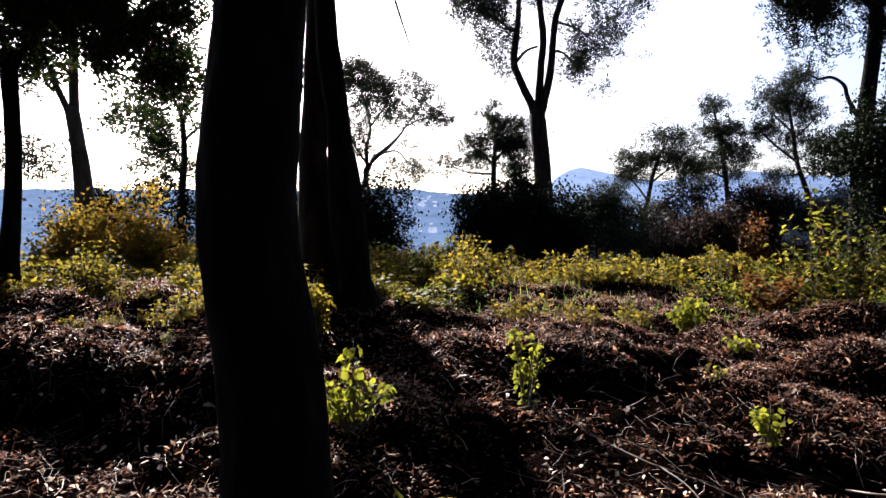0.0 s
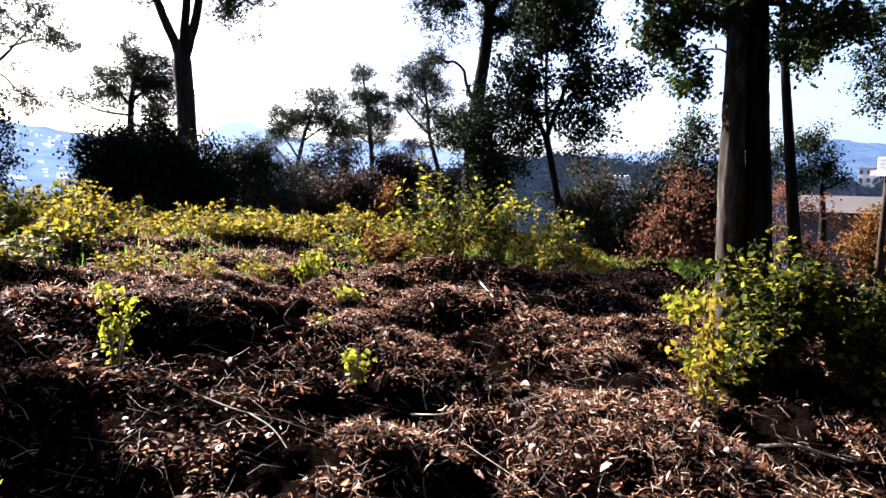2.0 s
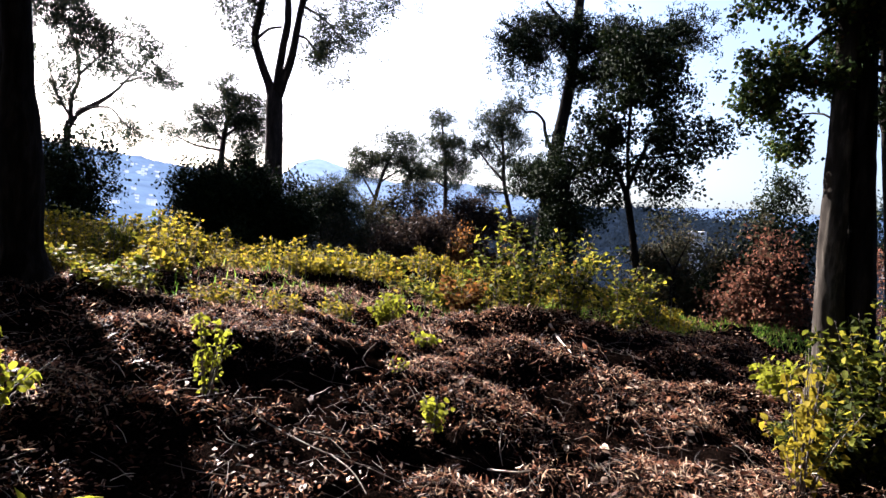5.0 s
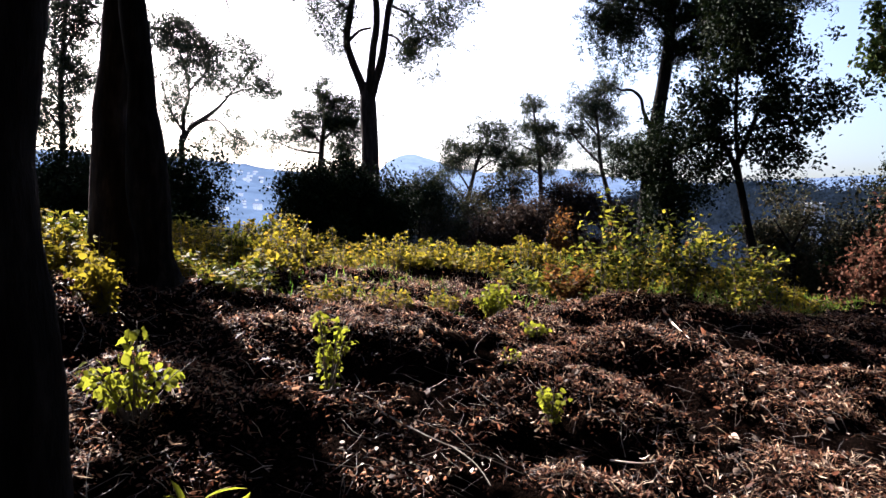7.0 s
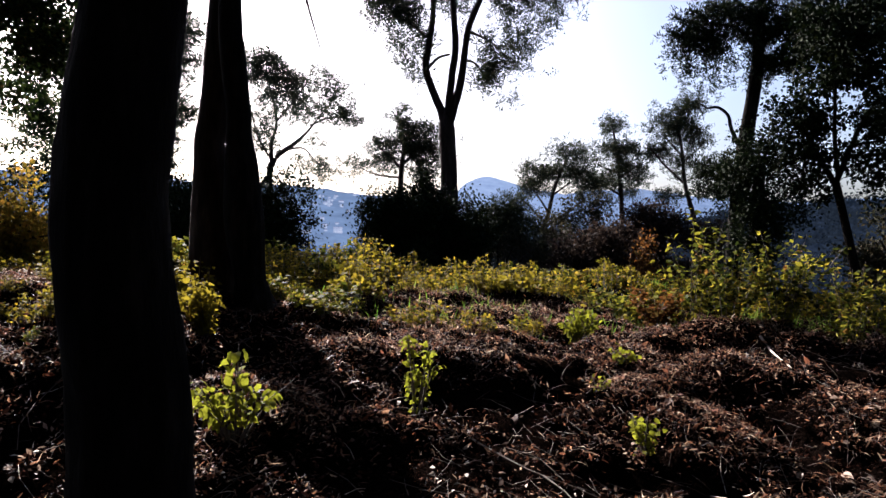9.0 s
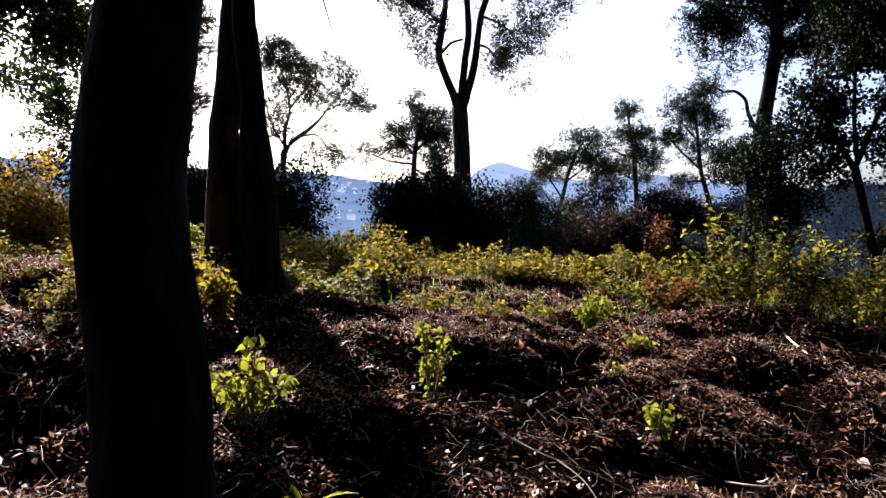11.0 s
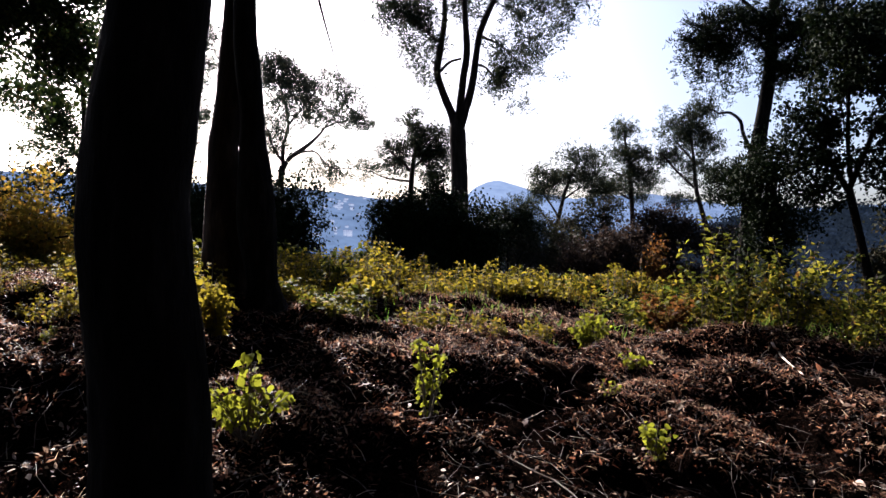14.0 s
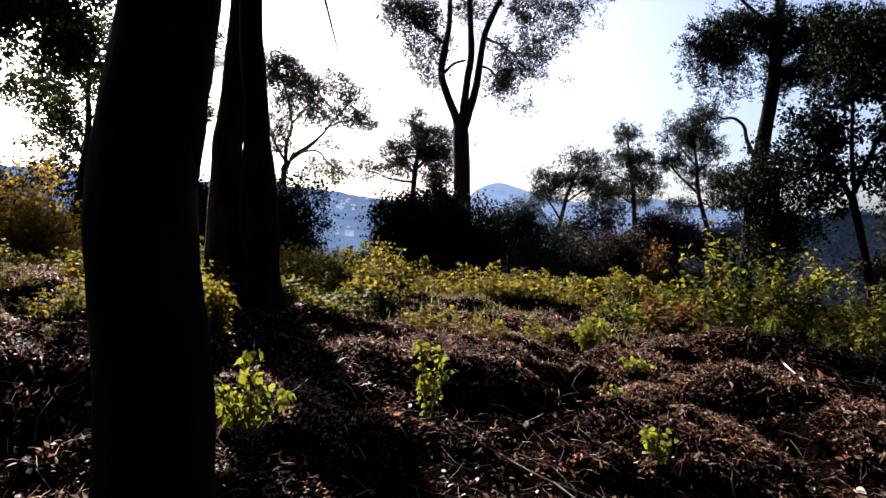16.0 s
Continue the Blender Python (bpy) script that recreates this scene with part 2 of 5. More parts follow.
# ---- ground ----
def smooth(a, b, x):
    k = np.clip((x - a) / (b - a), 0, 1)
    return k * k * (3 - 2 * k)


GRID = np.random.default_rng(5).random((8, 64, 64))


def lumps(x, y, size, layer):
    """Smooth value noise, about -1 to 1, with lumps of that size in metres."""
    g = GRID[layer]
    fx, fy = x / size + 17.3 * layer, y / size + 9.1 * layer
    i, j = np.floor(fx).astype(int), np.floor(fy).astype(int)
    u, v = fx - i, fy - j
    u, v = u * u * (3 - 2 * u), v * v * (3 - 2 * v)
    a, b, c, d = g[i % 64, j % 64], g[(i + 1) % 64, j % 64], g[i % 64, (j + 1) % 64], g[(i + 1) % 64, (j + 1) % 64]
    return 2 * ((a * (1 - u) + b * u) * (1 - v) + (c * (1 - u) + d * u) * v) - 1


# shaded spots of the ground, darkened by leaving the black soil without litter
SHADE_PATCHES = [(1.70, 5.48, 0.30, 0.35), (1.17, 4.97, 0.27, 0.19), (2.05, 3.88, 0.27, 0.26), (3.84, 3.54, 0.33, 0.33), (1.17, 3.21, 0.24, 0.26), (4.3, 5.6, 0.66, 0.42), (5.19, 3.09, 0.75, 0.6), (4.25, 2.72, 0.5, 0.32), (1.97, 2.94, 0.2, 0.12)]


def shade_patches(x, y):
    """Patches kept bare of litter, where near-black soil stands in for shade: 1 in the middle, 0 outside."""
    h = 0 * x
    for a, b, w, d in SHADE_PATCHES:
        h = np.maximum(h, smooth(1.5, 0.6, np.hypot((x - a) / w, (y - b) / d) + 0.25 * lumps(x, y, 0.15, 2)))
    return h


def ground_z(x, y):
    x, y = np.asarray(x, float), np.asarray(y, float)
    r = np.hypot(x, y)
    lift = 0.05 + 0.10 * (np.clip(y, 1.0, 3.8) - 3.8) + 0.155 * (np.clip(y, 3.8, 6.3) - 3.8) - 0.06 * (np.clip(x, -4, 2.4) - 1)
    lift = lift + 0.022 * np.clip(y - 6.3, 0, 5)
    lift = lift - 0.10 * np.clip(x - 5.5, 0, 6)
    lift = lift + 0.2 * smooth(4.15, 4.75, y + 0.12 * np.sin(2.3 * x)) * smooth(-0.8, -1.5, x) * smooth(9.0, 5.5, y)   # a low bank
    back = np.clip(r - 12.0, 0, 45)
    front = smooth(-6, 4, y)
    drop = front * (0.012 * back ** 2 * (back < 12) + (1.73 + 0.29 * (back - 12)) * (back >= 12))
    drop = drop + front * 14 * smooth(57, 260, r)
    near = 1 - smooth(14, 22, r)
    rough = near * (0.06 * lumps(x, y, 1.3, 0) + 0.17 * lumps(x, y * 1.25, 0.74, 6) + 0.075 * lumps(x, y, 0.36, 1) + 0.04 * lumps(x, y, 0.15, 2) + 0.02 * lumps(x, y, 0.07, 3))
    rough = rough * (1 - 0.75 * smooth(0.75, 0.3, np.hypot(x - 0.85, y - 3.7))) - 0.05 * shade_patches(x, y)
    far = smooth(14, 40, r) * 0.5 * lumps(x, y, 7, 4)
    return lift - drop + rough + far


def gz(x, y):
    return float(ground_z(x, y))


def fast_mesh(name, verts, faces, material, shade=False):
    """A mesh from arrays: verts (n, 3) and faces (m, k), all of one size, or a list of such face arrays."""
    me = bpy.data.meshes.new(name)
    groups = [np.asarray(f, np.int32) for f in (faces if isinstance(faces, list) else [faces]) if len(f)]
    verts = np.asarray(verts, np.float32)
    me.vertices.add(len(verts))
    me.vertices.foreach_set("co", verts.ravel())
    loops = np.concatenate([g.ravel() for g in groups])
    sizes = np.concatenate([np.full(len(g), g.shape[1], np.int32) for g in groups])
    me.loops.add(len(loops))
    me.loops.foreach_set("vertex_index", loops)
    me.polygons.add(len(sizes))
    me.polygons.foreach_set("loop_start", np.concatenate([[0], np.cumsum(sizes)[:-1]]).astype(np.int32))
    me.polygons.foreach_set("loop_total", sizes)
    if shade:
        me.polygons.foreach_set("use_smooth", np.ones(len(sizes), bool))
    me.update(calc_edges=True)
    me.materials.append(material)
    return me


def grid_faces(nu, nv):
    i = np.arange(nu - 1)[:, None] * nv + np.arange(nv - 1)[None, :]
    return np.stack([i, i + nv, i + nv + 1, i + 1], -1).reshape(-1, 4)


def spaced(lo, hi, step, reach, grow=1.22):
    a = list(np.arange(lo, hi + 1e-6, step))
    s = step
    while a[-1] < reach:
        s *= grow
        a.append(a[-1] + s)
    s, b = step, [a[0]]
    while b[-1] > -reach:
        s *= grow
        b.append(b[-1] - s)
    return np.array(b[:0:-1] + a)


gx, gy = spaced(-6.0, 8.0, 0.036, 4000), spaced(-3.5, 9.6, 0.036, 4000)
X, Y = np.meshgrid(gx, gy, indexing="ij")
ground = new("ground", fast_mesh("ground", np.stack([X, Y, ground_z(X, Y)], -1).reshape(-1, 3), grid_faces(len(gx), len(gy)), soil, True))
tagged(ground, "dark rough turned soil strewn with leaf litter", "ground", kind="structure")

# ---- far hills and woods ----
def ridge(name, label, material, r0, r1, z0, heights, seed, rough, turn0=-75, turn1=75):
    """A hill range round the view: heights are (bearing in degrees, height in metres) of its crest."""
    rng = np.random.default_rng(seed)
    nb, nr = 700, 34
    th = np.radians(np.linspace(turn0, turn1, nb))
    crest = np.interp(np.degrees(th), [h[0] for h in heights], [h[1] for h in heights])
    k = np.linspace(0, 1, nr)
    R = r0 + (r1 - r0) * k[None, :] + 0 * th[:, None]
    Z = z0 + (crest[:, None] - z0) * (k[None, :] ** 0.8)
    XX, YY = R * np.sin(th)[:, None], R * np.cos(th)[:, None]
    Z = Z + rough * (0.6 * lumps(XX, YY, (r1 - r0) / 5, seed % 8) + 0.5 * lumps(XX, YY, r1 / 45, (seed + 1) % 8) + 0.35 * lumps(XX, YY, r1 / 130, (seed + 2) % 8)) * (0.25 + k[None, :])
    ob = new(name, fast_mesh(name, np.stack([XX, YY, Z], -1).reshape(-1, 3), grid_faces(nb, nr), material, True))
    return tagged(ob, label, "hills", kind="structure")


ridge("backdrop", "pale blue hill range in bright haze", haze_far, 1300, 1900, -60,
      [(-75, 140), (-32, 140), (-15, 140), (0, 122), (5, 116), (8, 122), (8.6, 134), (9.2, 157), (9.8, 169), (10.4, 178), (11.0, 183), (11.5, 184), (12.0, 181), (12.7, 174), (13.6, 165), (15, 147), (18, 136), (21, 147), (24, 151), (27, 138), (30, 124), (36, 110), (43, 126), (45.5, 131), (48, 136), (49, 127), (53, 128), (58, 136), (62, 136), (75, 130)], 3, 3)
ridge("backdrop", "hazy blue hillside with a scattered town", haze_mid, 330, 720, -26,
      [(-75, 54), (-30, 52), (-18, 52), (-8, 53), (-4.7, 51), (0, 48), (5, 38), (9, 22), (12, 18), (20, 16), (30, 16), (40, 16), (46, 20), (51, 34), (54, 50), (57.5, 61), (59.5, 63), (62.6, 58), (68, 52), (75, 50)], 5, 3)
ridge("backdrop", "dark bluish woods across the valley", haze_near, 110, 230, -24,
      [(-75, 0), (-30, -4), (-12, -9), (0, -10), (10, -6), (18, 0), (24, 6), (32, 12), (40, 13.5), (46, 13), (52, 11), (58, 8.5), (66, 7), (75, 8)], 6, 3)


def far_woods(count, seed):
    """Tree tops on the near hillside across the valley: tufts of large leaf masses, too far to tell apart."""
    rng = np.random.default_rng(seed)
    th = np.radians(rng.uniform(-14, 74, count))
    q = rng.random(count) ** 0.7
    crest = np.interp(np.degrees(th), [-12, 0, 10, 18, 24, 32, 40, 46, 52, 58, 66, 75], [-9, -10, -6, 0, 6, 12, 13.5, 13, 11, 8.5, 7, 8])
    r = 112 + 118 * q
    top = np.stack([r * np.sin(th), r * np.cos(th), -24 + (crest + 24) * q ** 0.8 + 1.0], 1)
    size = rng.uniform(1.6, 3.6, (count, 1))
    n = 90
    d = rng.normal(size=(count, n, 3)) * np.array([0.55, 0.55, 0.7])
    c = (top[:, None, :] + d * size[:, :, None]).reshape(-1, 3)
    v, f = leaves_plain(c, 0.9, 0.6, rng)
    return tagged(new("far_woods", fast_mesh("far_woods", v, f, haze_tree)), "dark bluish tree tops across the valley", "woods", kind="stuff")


def leaves_plain(c, length, width, rng):
    n = len(c)
    d = rng.normal(size=(n, 3))
    d /= np.linalg.norm(d, axis=1)[:, None]
    s = np.cross(d, rng.normal(size=(n, 3)))
    s /= np.linalg.norm(s, axis=1)[:, None]
    L = length * rng.uniform(0.5, 1.3, (n, 1))
    v = np.stack([c - d * L * 0.5, c - s * L * 0.5 * width / length, c + d * L * 0.5, c + s * L * 0.5 * width / length], 1).reshape(-1, 3)
    return v, np.arange(n)[:, None] * 4 + np.arange(4)


far_woods(1500, 21)

# ---- plants: helpers ----
def part(name, me, parent, label=""):
    ob = new(name, me)
    ob.parent = parent
    if label:
        ob["label"] = label
    return ob


def spline(points, step):
    """A smooth line through points (each row xyz and radius), sampled about every step metres."""
    p = np.asarray(points, float)
    if len(p) == 2:
        n = max(2, int(np.linalg.norm(p[1, :3] - p[0, :3]) / step) + 1)
        return p[0] + (p[1] - p[0]) * np.linspace(0, 1, n)[:, None]
    q = np.vstack([2 * p[0] - p[1], p, 2 * p[-1] - p[-2]])
    rows = []
    for i in range(1, len(q) - 2):
        n = max(2, int(np.linalg.norm(q[i + 1, :3] - q[i, :3]) / step) + 1)
        for s in np.linspace(0, 1, n, endpoint=False):
            rows.append(0.5 * (2 * q[i] + (q[i + 1] - q[i - 1]) * s + (2 * q[i - 1] - 5 * q[i] + 4 * q[i + 1] - q[i + 2]) * s * s + (3 * q[i] - q[i - 1] - 3 * q[i + 1] + q[i + 2]) * s ** 3))
    rows.append(p[-1])
    rows = np.array(rows)
    rows[:, 3] = np.clip(rows[:, 3], p[:, 3].min() * 0.8, None)
    return rows


def tube(rows, sides, gnarl=0.0, rng=None):
    """Verts and faces of a round stem along rows (xyz, radius); gnarl roughens it like bark."""
    rows = np.asarray(rows, float)
    n = len(rows)
    d = np.gradient(rows[:, :3], axis=0)
    d /= np.linalg.norm(d, axis=1)[:, None] + 1e-9
    ref = np.where(np.abs(d[:, 2:3]) > 0.8, np.array([[1.0, 0, 0]]), np.array([[0, 0, 1.0]]))
    a = np.cross(d, ref)
    a /= np.linalg.norm(a, axis=1)[:, None] + 1e-9
    b = np.cross(d, a)
    ang = np.linspace(0, 2 * math.pi, sides, endpoint=False)
    rad = rows[:, 3][:, None] * np.ones(sides)
    if gnarl:
        w = rng.random((n, sides))
        ridges = rng.random(sides) * 2 - 1
        slow = lumps(np.arange(n)[:, None] * 0.37 + 0 * ang, np.cos(ang)[None, :] * 2.2 + np.sin(ang)[None, :] * 3.1 + 5 * rng.random(), 1.0, 1)
        rad = rad * (1 - 0.7 * gnarl + gnarl * (0.5 * (w - 0.5) + 0.3 * ridges[None, :] + 0.6 * slow))
    v = rows[:, None, :3] + rad[..., None] * (np.cos(ang)[None, :, None] * a[:, None, :] + np.sin(ang)[None, :, None] * b[:, None, :])
    i, j = np.arange(n - 1)[:, None] * sides, np.arange(sides)[None, :]
    k = (np.arange(sides) + 1) % sides
    f = np.stack([i + j, i + k[None, :], i + sides + k[None, :], i + sides + j], -1).reshape(-1, 4)
    v = v.reshape(-1, 3)
    tip = len(v)
    v = np.vstack([v, rows[-1, :3]])
    top = np.stack([(n - 1) * sides + np.arange(sides), (n - 1) * sides + k, np.full(sides, tip)], -1)
    return v, f, top


def join(tubes):
    vs, fs, ts, base = [], [], [], 0
    for v, f, t in tubes:
        vs.append(v), fs.append(f + base), ts.append(t + base)
        base += len(v)
    return np.vstack(vs), [np.vstack(fs), np.vstack(ts)]


def leaves(centres, length, width, rng, droop=0.3, up=0.5, fine=False, toward=None):
    """Leaf blades at the centres, each turned its own way. fine: a pointed blade of six corners, folded at its midrib."""
    n = len(centres)
    d = rng.normal(size=(n, 3)) if toward is None else toward + 0.5 * rng.normal(size=(n, 3))
    d[:, 2] -= droop
    d /= np.linalg.norm(d, axis=1)[:, None]
    nn = rng.normal(size=(n, 3))
    nn[:, 2] += up * 2
    s = np.cross(d, nn)
    s /= np.linalg.norm(s, axis=1)[:, None] + 1e-9
    h = np.cross(s, d)
    L = length * rng.uniform(0.55, 1.25, (n, 1))
    W = L * (width / length) * rng.uniform(0.8, 1.2, (n, 1)) * 0.5
    if fine:
        curl = rng.uniform(-0.15, 0.35, (n, 1)) * L
        base, tip = centres, centres + d * L - h * curl
        l1, r1 = centres + d * L * 0.3 - s * W + h * 0.18 * W, centres + d * L * 0.3 + s * W + h * 0.18 * W
        l2, r2 = centres + d * L * 0.68 - s * W * 0.72 + h * (0.18 * W - 0.4 * curl), centres + d * L * 0.68 + s * W * 0.72 + h * (0.18 * W - 0.4 * curl)
        m = centres + d * L * 0.55 - h * (0.15 * W + 0.2 * curl)
        v = np.stack([base, l1, l2, tip, r2, r1, m], 1).reshape(-1, 3)
        i = np.arange(n)[:, None] * 7
        return v, [np.concatenate([i + [0, 1, 6, 6], i + [0, 6, 5, 5]])[:, :3], np.concatenate([i + [1, 2, 3, 6], i + [6, 3, 4, 5]])]
    v = np.stack([centres, centres + d * L * 0.45 - s * W + h * 0.12 * L, centres + d * L, centres + d * L * 0.45 + s * W + h * 0.12 * L], 1).reshape(-1, 3)
    return v, np.arange(n)[:, None] * 4 + np.arange(4)


STYLES = {  # leaf length, width, clump radius, leaves a clump, material, clumps a square metre, bough radius
    "oak": (0.075, 0.045, 0.085, 44, leaf_oak, 44, 0.16),
    # the pine style again in near-black leaves, for a backlit silhouette
    "backlit_pine": (0.12, 0.03, 0.10, 49, leaf_dense, 66, 0.31),
    "spray": (0.05, 0.034, 0.05, 46, leaf_oak, 90, 0.07),
    "holm_near": (0.05, 0.034, 0.06, 40, leaf_oak, 66, 0.11),
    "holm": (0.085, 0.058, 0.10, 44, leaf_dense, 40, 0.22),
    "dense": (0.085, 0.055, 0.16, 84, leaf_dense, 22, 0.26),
    "pine": (0.12, 0.026, 0.11, 49, leaf_pine, 66, 0.27),
    "airy": (0.12, 0.028, 0.13, 42, leaf_pine, 46, 0.22),
    "autumn": (0.06, 0.042, 0.11, 60, leaf_autumn, 32, 0.18),
    "orange": (0.10, 0.065, 0.13, 36, leaf_orange, 24, 0.22),
    "red": (0.09, 0.06, 0.13, 34, leaf_red, 22, 0.22),
    "brown": (0.11, 0.07, 0.14, 40, leaf_brown, 24, 0.22),
    "grey": (0.09, 0.03, 0.15, 30, leaf_grey, 14, 0.25),
    "greyg": (0.10, 0.06, 0.15, 38, leaf_olive, 20, 0.25),
}
TREE_NO = [100]


def tree(name, base, bearing, trunk, style, bark, limbs=(), crown=(), density=1.0, label="", category="tree", rise=0.0, shade_canopy=()):
    """A tree or tall bush. Points are (offset to the side, height, ...) in the upright plane across the given bearing;
    depth is grown by chance.
    rise: metres by which a trunk goes on above its last point, with a wide crown there. shade_canopy: unseen crown
    masses overhead, added to block sky light (side, height, depth, radius, half height)."""
    TREE_NO[0] += 1
    rng = np.random.default_rng(TREE_NO[0])
    length, width, cr, per, leafmat, rate, bough = STYLES[style]
    th = radians(bearing)
    R, D = np.array([math.cos(th), -math.sin(th), 0]), np.array([math.sin(th), math.cos(th), 0])
    foot = gz(*base) - 0.08
    thing = new(name)
    thing.location = (base[0], base[1], foot)
    tagged(thing, label, category)

    def place(u, z, v=0.0):
        return R * u + D * v + np.array([0, 0, z - foot])

    pts = [np.r_[place(u, z), r] for u, z, r in trunk]
    if trunk[0][1] > foot:
        low = np.r_[place(trunk[0][0], foot), trunk[0][2] * 1.25]
        pts = [low] + pts
    else:
        pts[0][2] = 0.0
        pts = [pts[0]] + [p for p in pts[1:] if p[2] > 0.05]
    crown, limbs = list(crown), [list(l) for l in limbs]
    if rise:
        u, z, r = trunk[-1]
        pts.append(np.r_[place(u + 0.1 * rise, z + 0.5 * rise), r * 0.8])
        pts.append(np.r_[place(u + 0.12 * rise, z + rise), r * 0.5])
        crown += [(u + 0.1 * rise, z + rise, 1.7, 0.9), (u - 0.9, z + rise * 0.8, 1.1, 0.6), (u + 1.4, z + rise * 0.85, 1.1, 0.6)]
    big = max(p[3] for p in pts)
    rows = spline(pts, 0.05 if big > 0.12 and base[1] < 7 else 0.15)
    sides = 28 if big > 0.12 and base[1] < 10 else 12
    v, f, t = tube(rows, sides, 0.07 if big > 0.05 else 0.05, rng)
    part("trunk", fast_mesh("trunk", v, [f, t], bark, True), thing)
    spine = [rows[len(rows) // 2:]]
    for l in limbs:
        depth = rng.uniform(-0.5, 0.5)
        reach = math.hypot(l[-1][0] - l[0][0], l[-1][1] - l[0][1])
        rr = spline([np.r_[place(u, z, depth * reach * (i / (len(l) - 1)) ** 1.3), r] for i, (u, z, r) in enumerate(l)], 0.1)
        v, f, t = tube(rr, 8, 0.08, rng)
        part("limb", fast_mesh("limb", v, [f, t], bark, True), thing)
        spine.append(rr[len(rr) // 3:])
    spine = np.vstack(spine)
    centres = []
    if category in ("bush", "shrub"):   # leafy down to the ground
        crown += [(u, (z - rz + foot) / 2 + 0.1, ru * 0.95, (z - rz - foot) / 2 + 0.25) for u, z, ru, rz in crown if z - rz > foot + 0.25]
    for u, z, ru, rz in crown:
        total = rate * density * math.pi * ru * rz
        m = max(2, int(total / 6))
        q = rng.normal(size=(m, 3))
        q *= 0.92 * (rng.random((m, 1)) ** 0.45) / np.linalg.norm(q, axis=1)[:, None]
        rv = 0.75 * min(ru, rz * 2)
        boughs = place(u, z) + R * (q[:, :1] * ru) + D * (q[:, 1:2] * rv) + np.array([0, 0, 1]) * (q[:, 2:] * rz)
        n = np.clip(rng.poisson(6, m), 2, 12)
        c = np.repeat(boughs, n, axis=0)
        c = c + rng.normal(size=c.shape) * bough * np.array([1, 1, 0.65 if style in ("pine", "backlit_pine") else 0.8])
        centres.append(c)
    for u, z, v, r, rz in shade_canopy:
        m = max(2, int(rate * math.pi * r * rz / 6))
        q = rng.normal(size=(m, 3))
        q *= 0.95 * (rng.random((m, 1)) ** 0.4) / np.linalg.norm(q, axis=1)[:, None]
        c = np.repeat(place(u, z, v) + R * (q[:, :1] * r) + D * (q[:, 1:2] * r) + np.array([0, 0, 1]) * (q[:, 2:] * rz), 6, axis=0)
        centres.append(c + rng.normal(size=c.shape) * bough)
    if not centres:
        return thing
    centres = np.vstack(centres)
    centres = centres[centres[:, 2] > 0.1]
    twigs = []
    near = np.array([((spine[:, :3] - c) ** 2).sum(1).min() for c in centres])
    nodes_at = np.zeros((len(spine) + 2 * len(centres), 4))
    nodes_at[:len(spine)] = spine
    used = len(spine)
    for c in centres[np.argsort(near)]:   # each bough springs from the nearest wood that is already there
        k = nodes_at[np.argmin(((nodes_at[:used, :3] - c) ** 2).sum(1) + 1.5 * np.clip(nodes_at[:used, 2] - c[2], 0, None) ** 2)]
        gap = np.linalg.norm(c - k[:3])
        r0 = min(0.6 * k[3], 0.004 + 0.012 * gap)
        mid = (k[:3] + c) / 2 + rng.normal(size=3) * 0.15 * gap + np.array([0, 0, 0.06 * gap])
        if gap > 0.04:
            twigs.append(tube(spline([np.r_[k[:3], r0], np.r_[mid, r0 * 0.75], np.r_[c, r0 * 0.5]], gap / 3), 3))
        nodes_at[used], nodes_at[used + 1] = np.r_[mid, r0 * 0.8], np.r_[c, max(r0 * 0.6, 0.003)]
        used += 2
    if twigs:
        v, f = join(twigs)
        tagged(part("twig_spray", fast_mesh("twig_spray", v, f, bark), thing), kind="stuff")
    if style in ("pine", "airy", "backlit_pine"):   # needles stand in brushes round short shoots
        shoots = np.repeat(centres, 7, axis=0) + rng.normal(size=(len(centres) * 7, 3)) * cr
        n = per // 7
        cc = np.repeat(shoots, n, axis=0)
        v, f = leaves(cc + rng.normal(size=cc.shape) * 0.035, length, width, rng, -0.4, 0.2)
    else:
        cc = np.repeat(centres, per, axis=0)
        v, f = leaves(cc + rng.normal(size=cc.shape) * cr * rng.uniform(0.6, 1.3, (len(cc), 1)), length, width, rng)
    part("crown", fast_mesh("crown", v, f, leafmat), thing)
    return thing


BLADES = {}


def blade(leaf, material):
    """Three single leaf blades of one size and material, shared by all plants that bear them."""
    key = (leaf, material.name)
    if key not in BLADES:
        rng = np.random.default_rng(2)
        BLADES[key] = []
        for k in range(3):
            t = np.linspace(0, 1, 8)
            half = 0.5 * leaf[1] * np.sin(math.pi * t ** 0.75) ** 0.8 * (1 + 0.10 * np.cos(t * 40 + k)) + 0.0006
            x, curl, fold = leaf[0] * t, -leaf[0] * rng.uniform(0.1, 0.4) * t ** 2, rng.uniform(0.15, 0.45)
            wave = 0.06 * leaf[1] * np.sin(t * 14 + 2 * k)
            rows = np.stack([np.stack([x, -half, curl + fold * half + wave], 1), np.stack([x, 0 * t, curl], 1), np.stack([x, half, curl + fold * half - wave], 1)], 1)
            BLADES[key].append(fast_mesh("leaf", rows.reshape(-1, 3), grid_faces(8, 3), material, True))
    return BLADES[key]


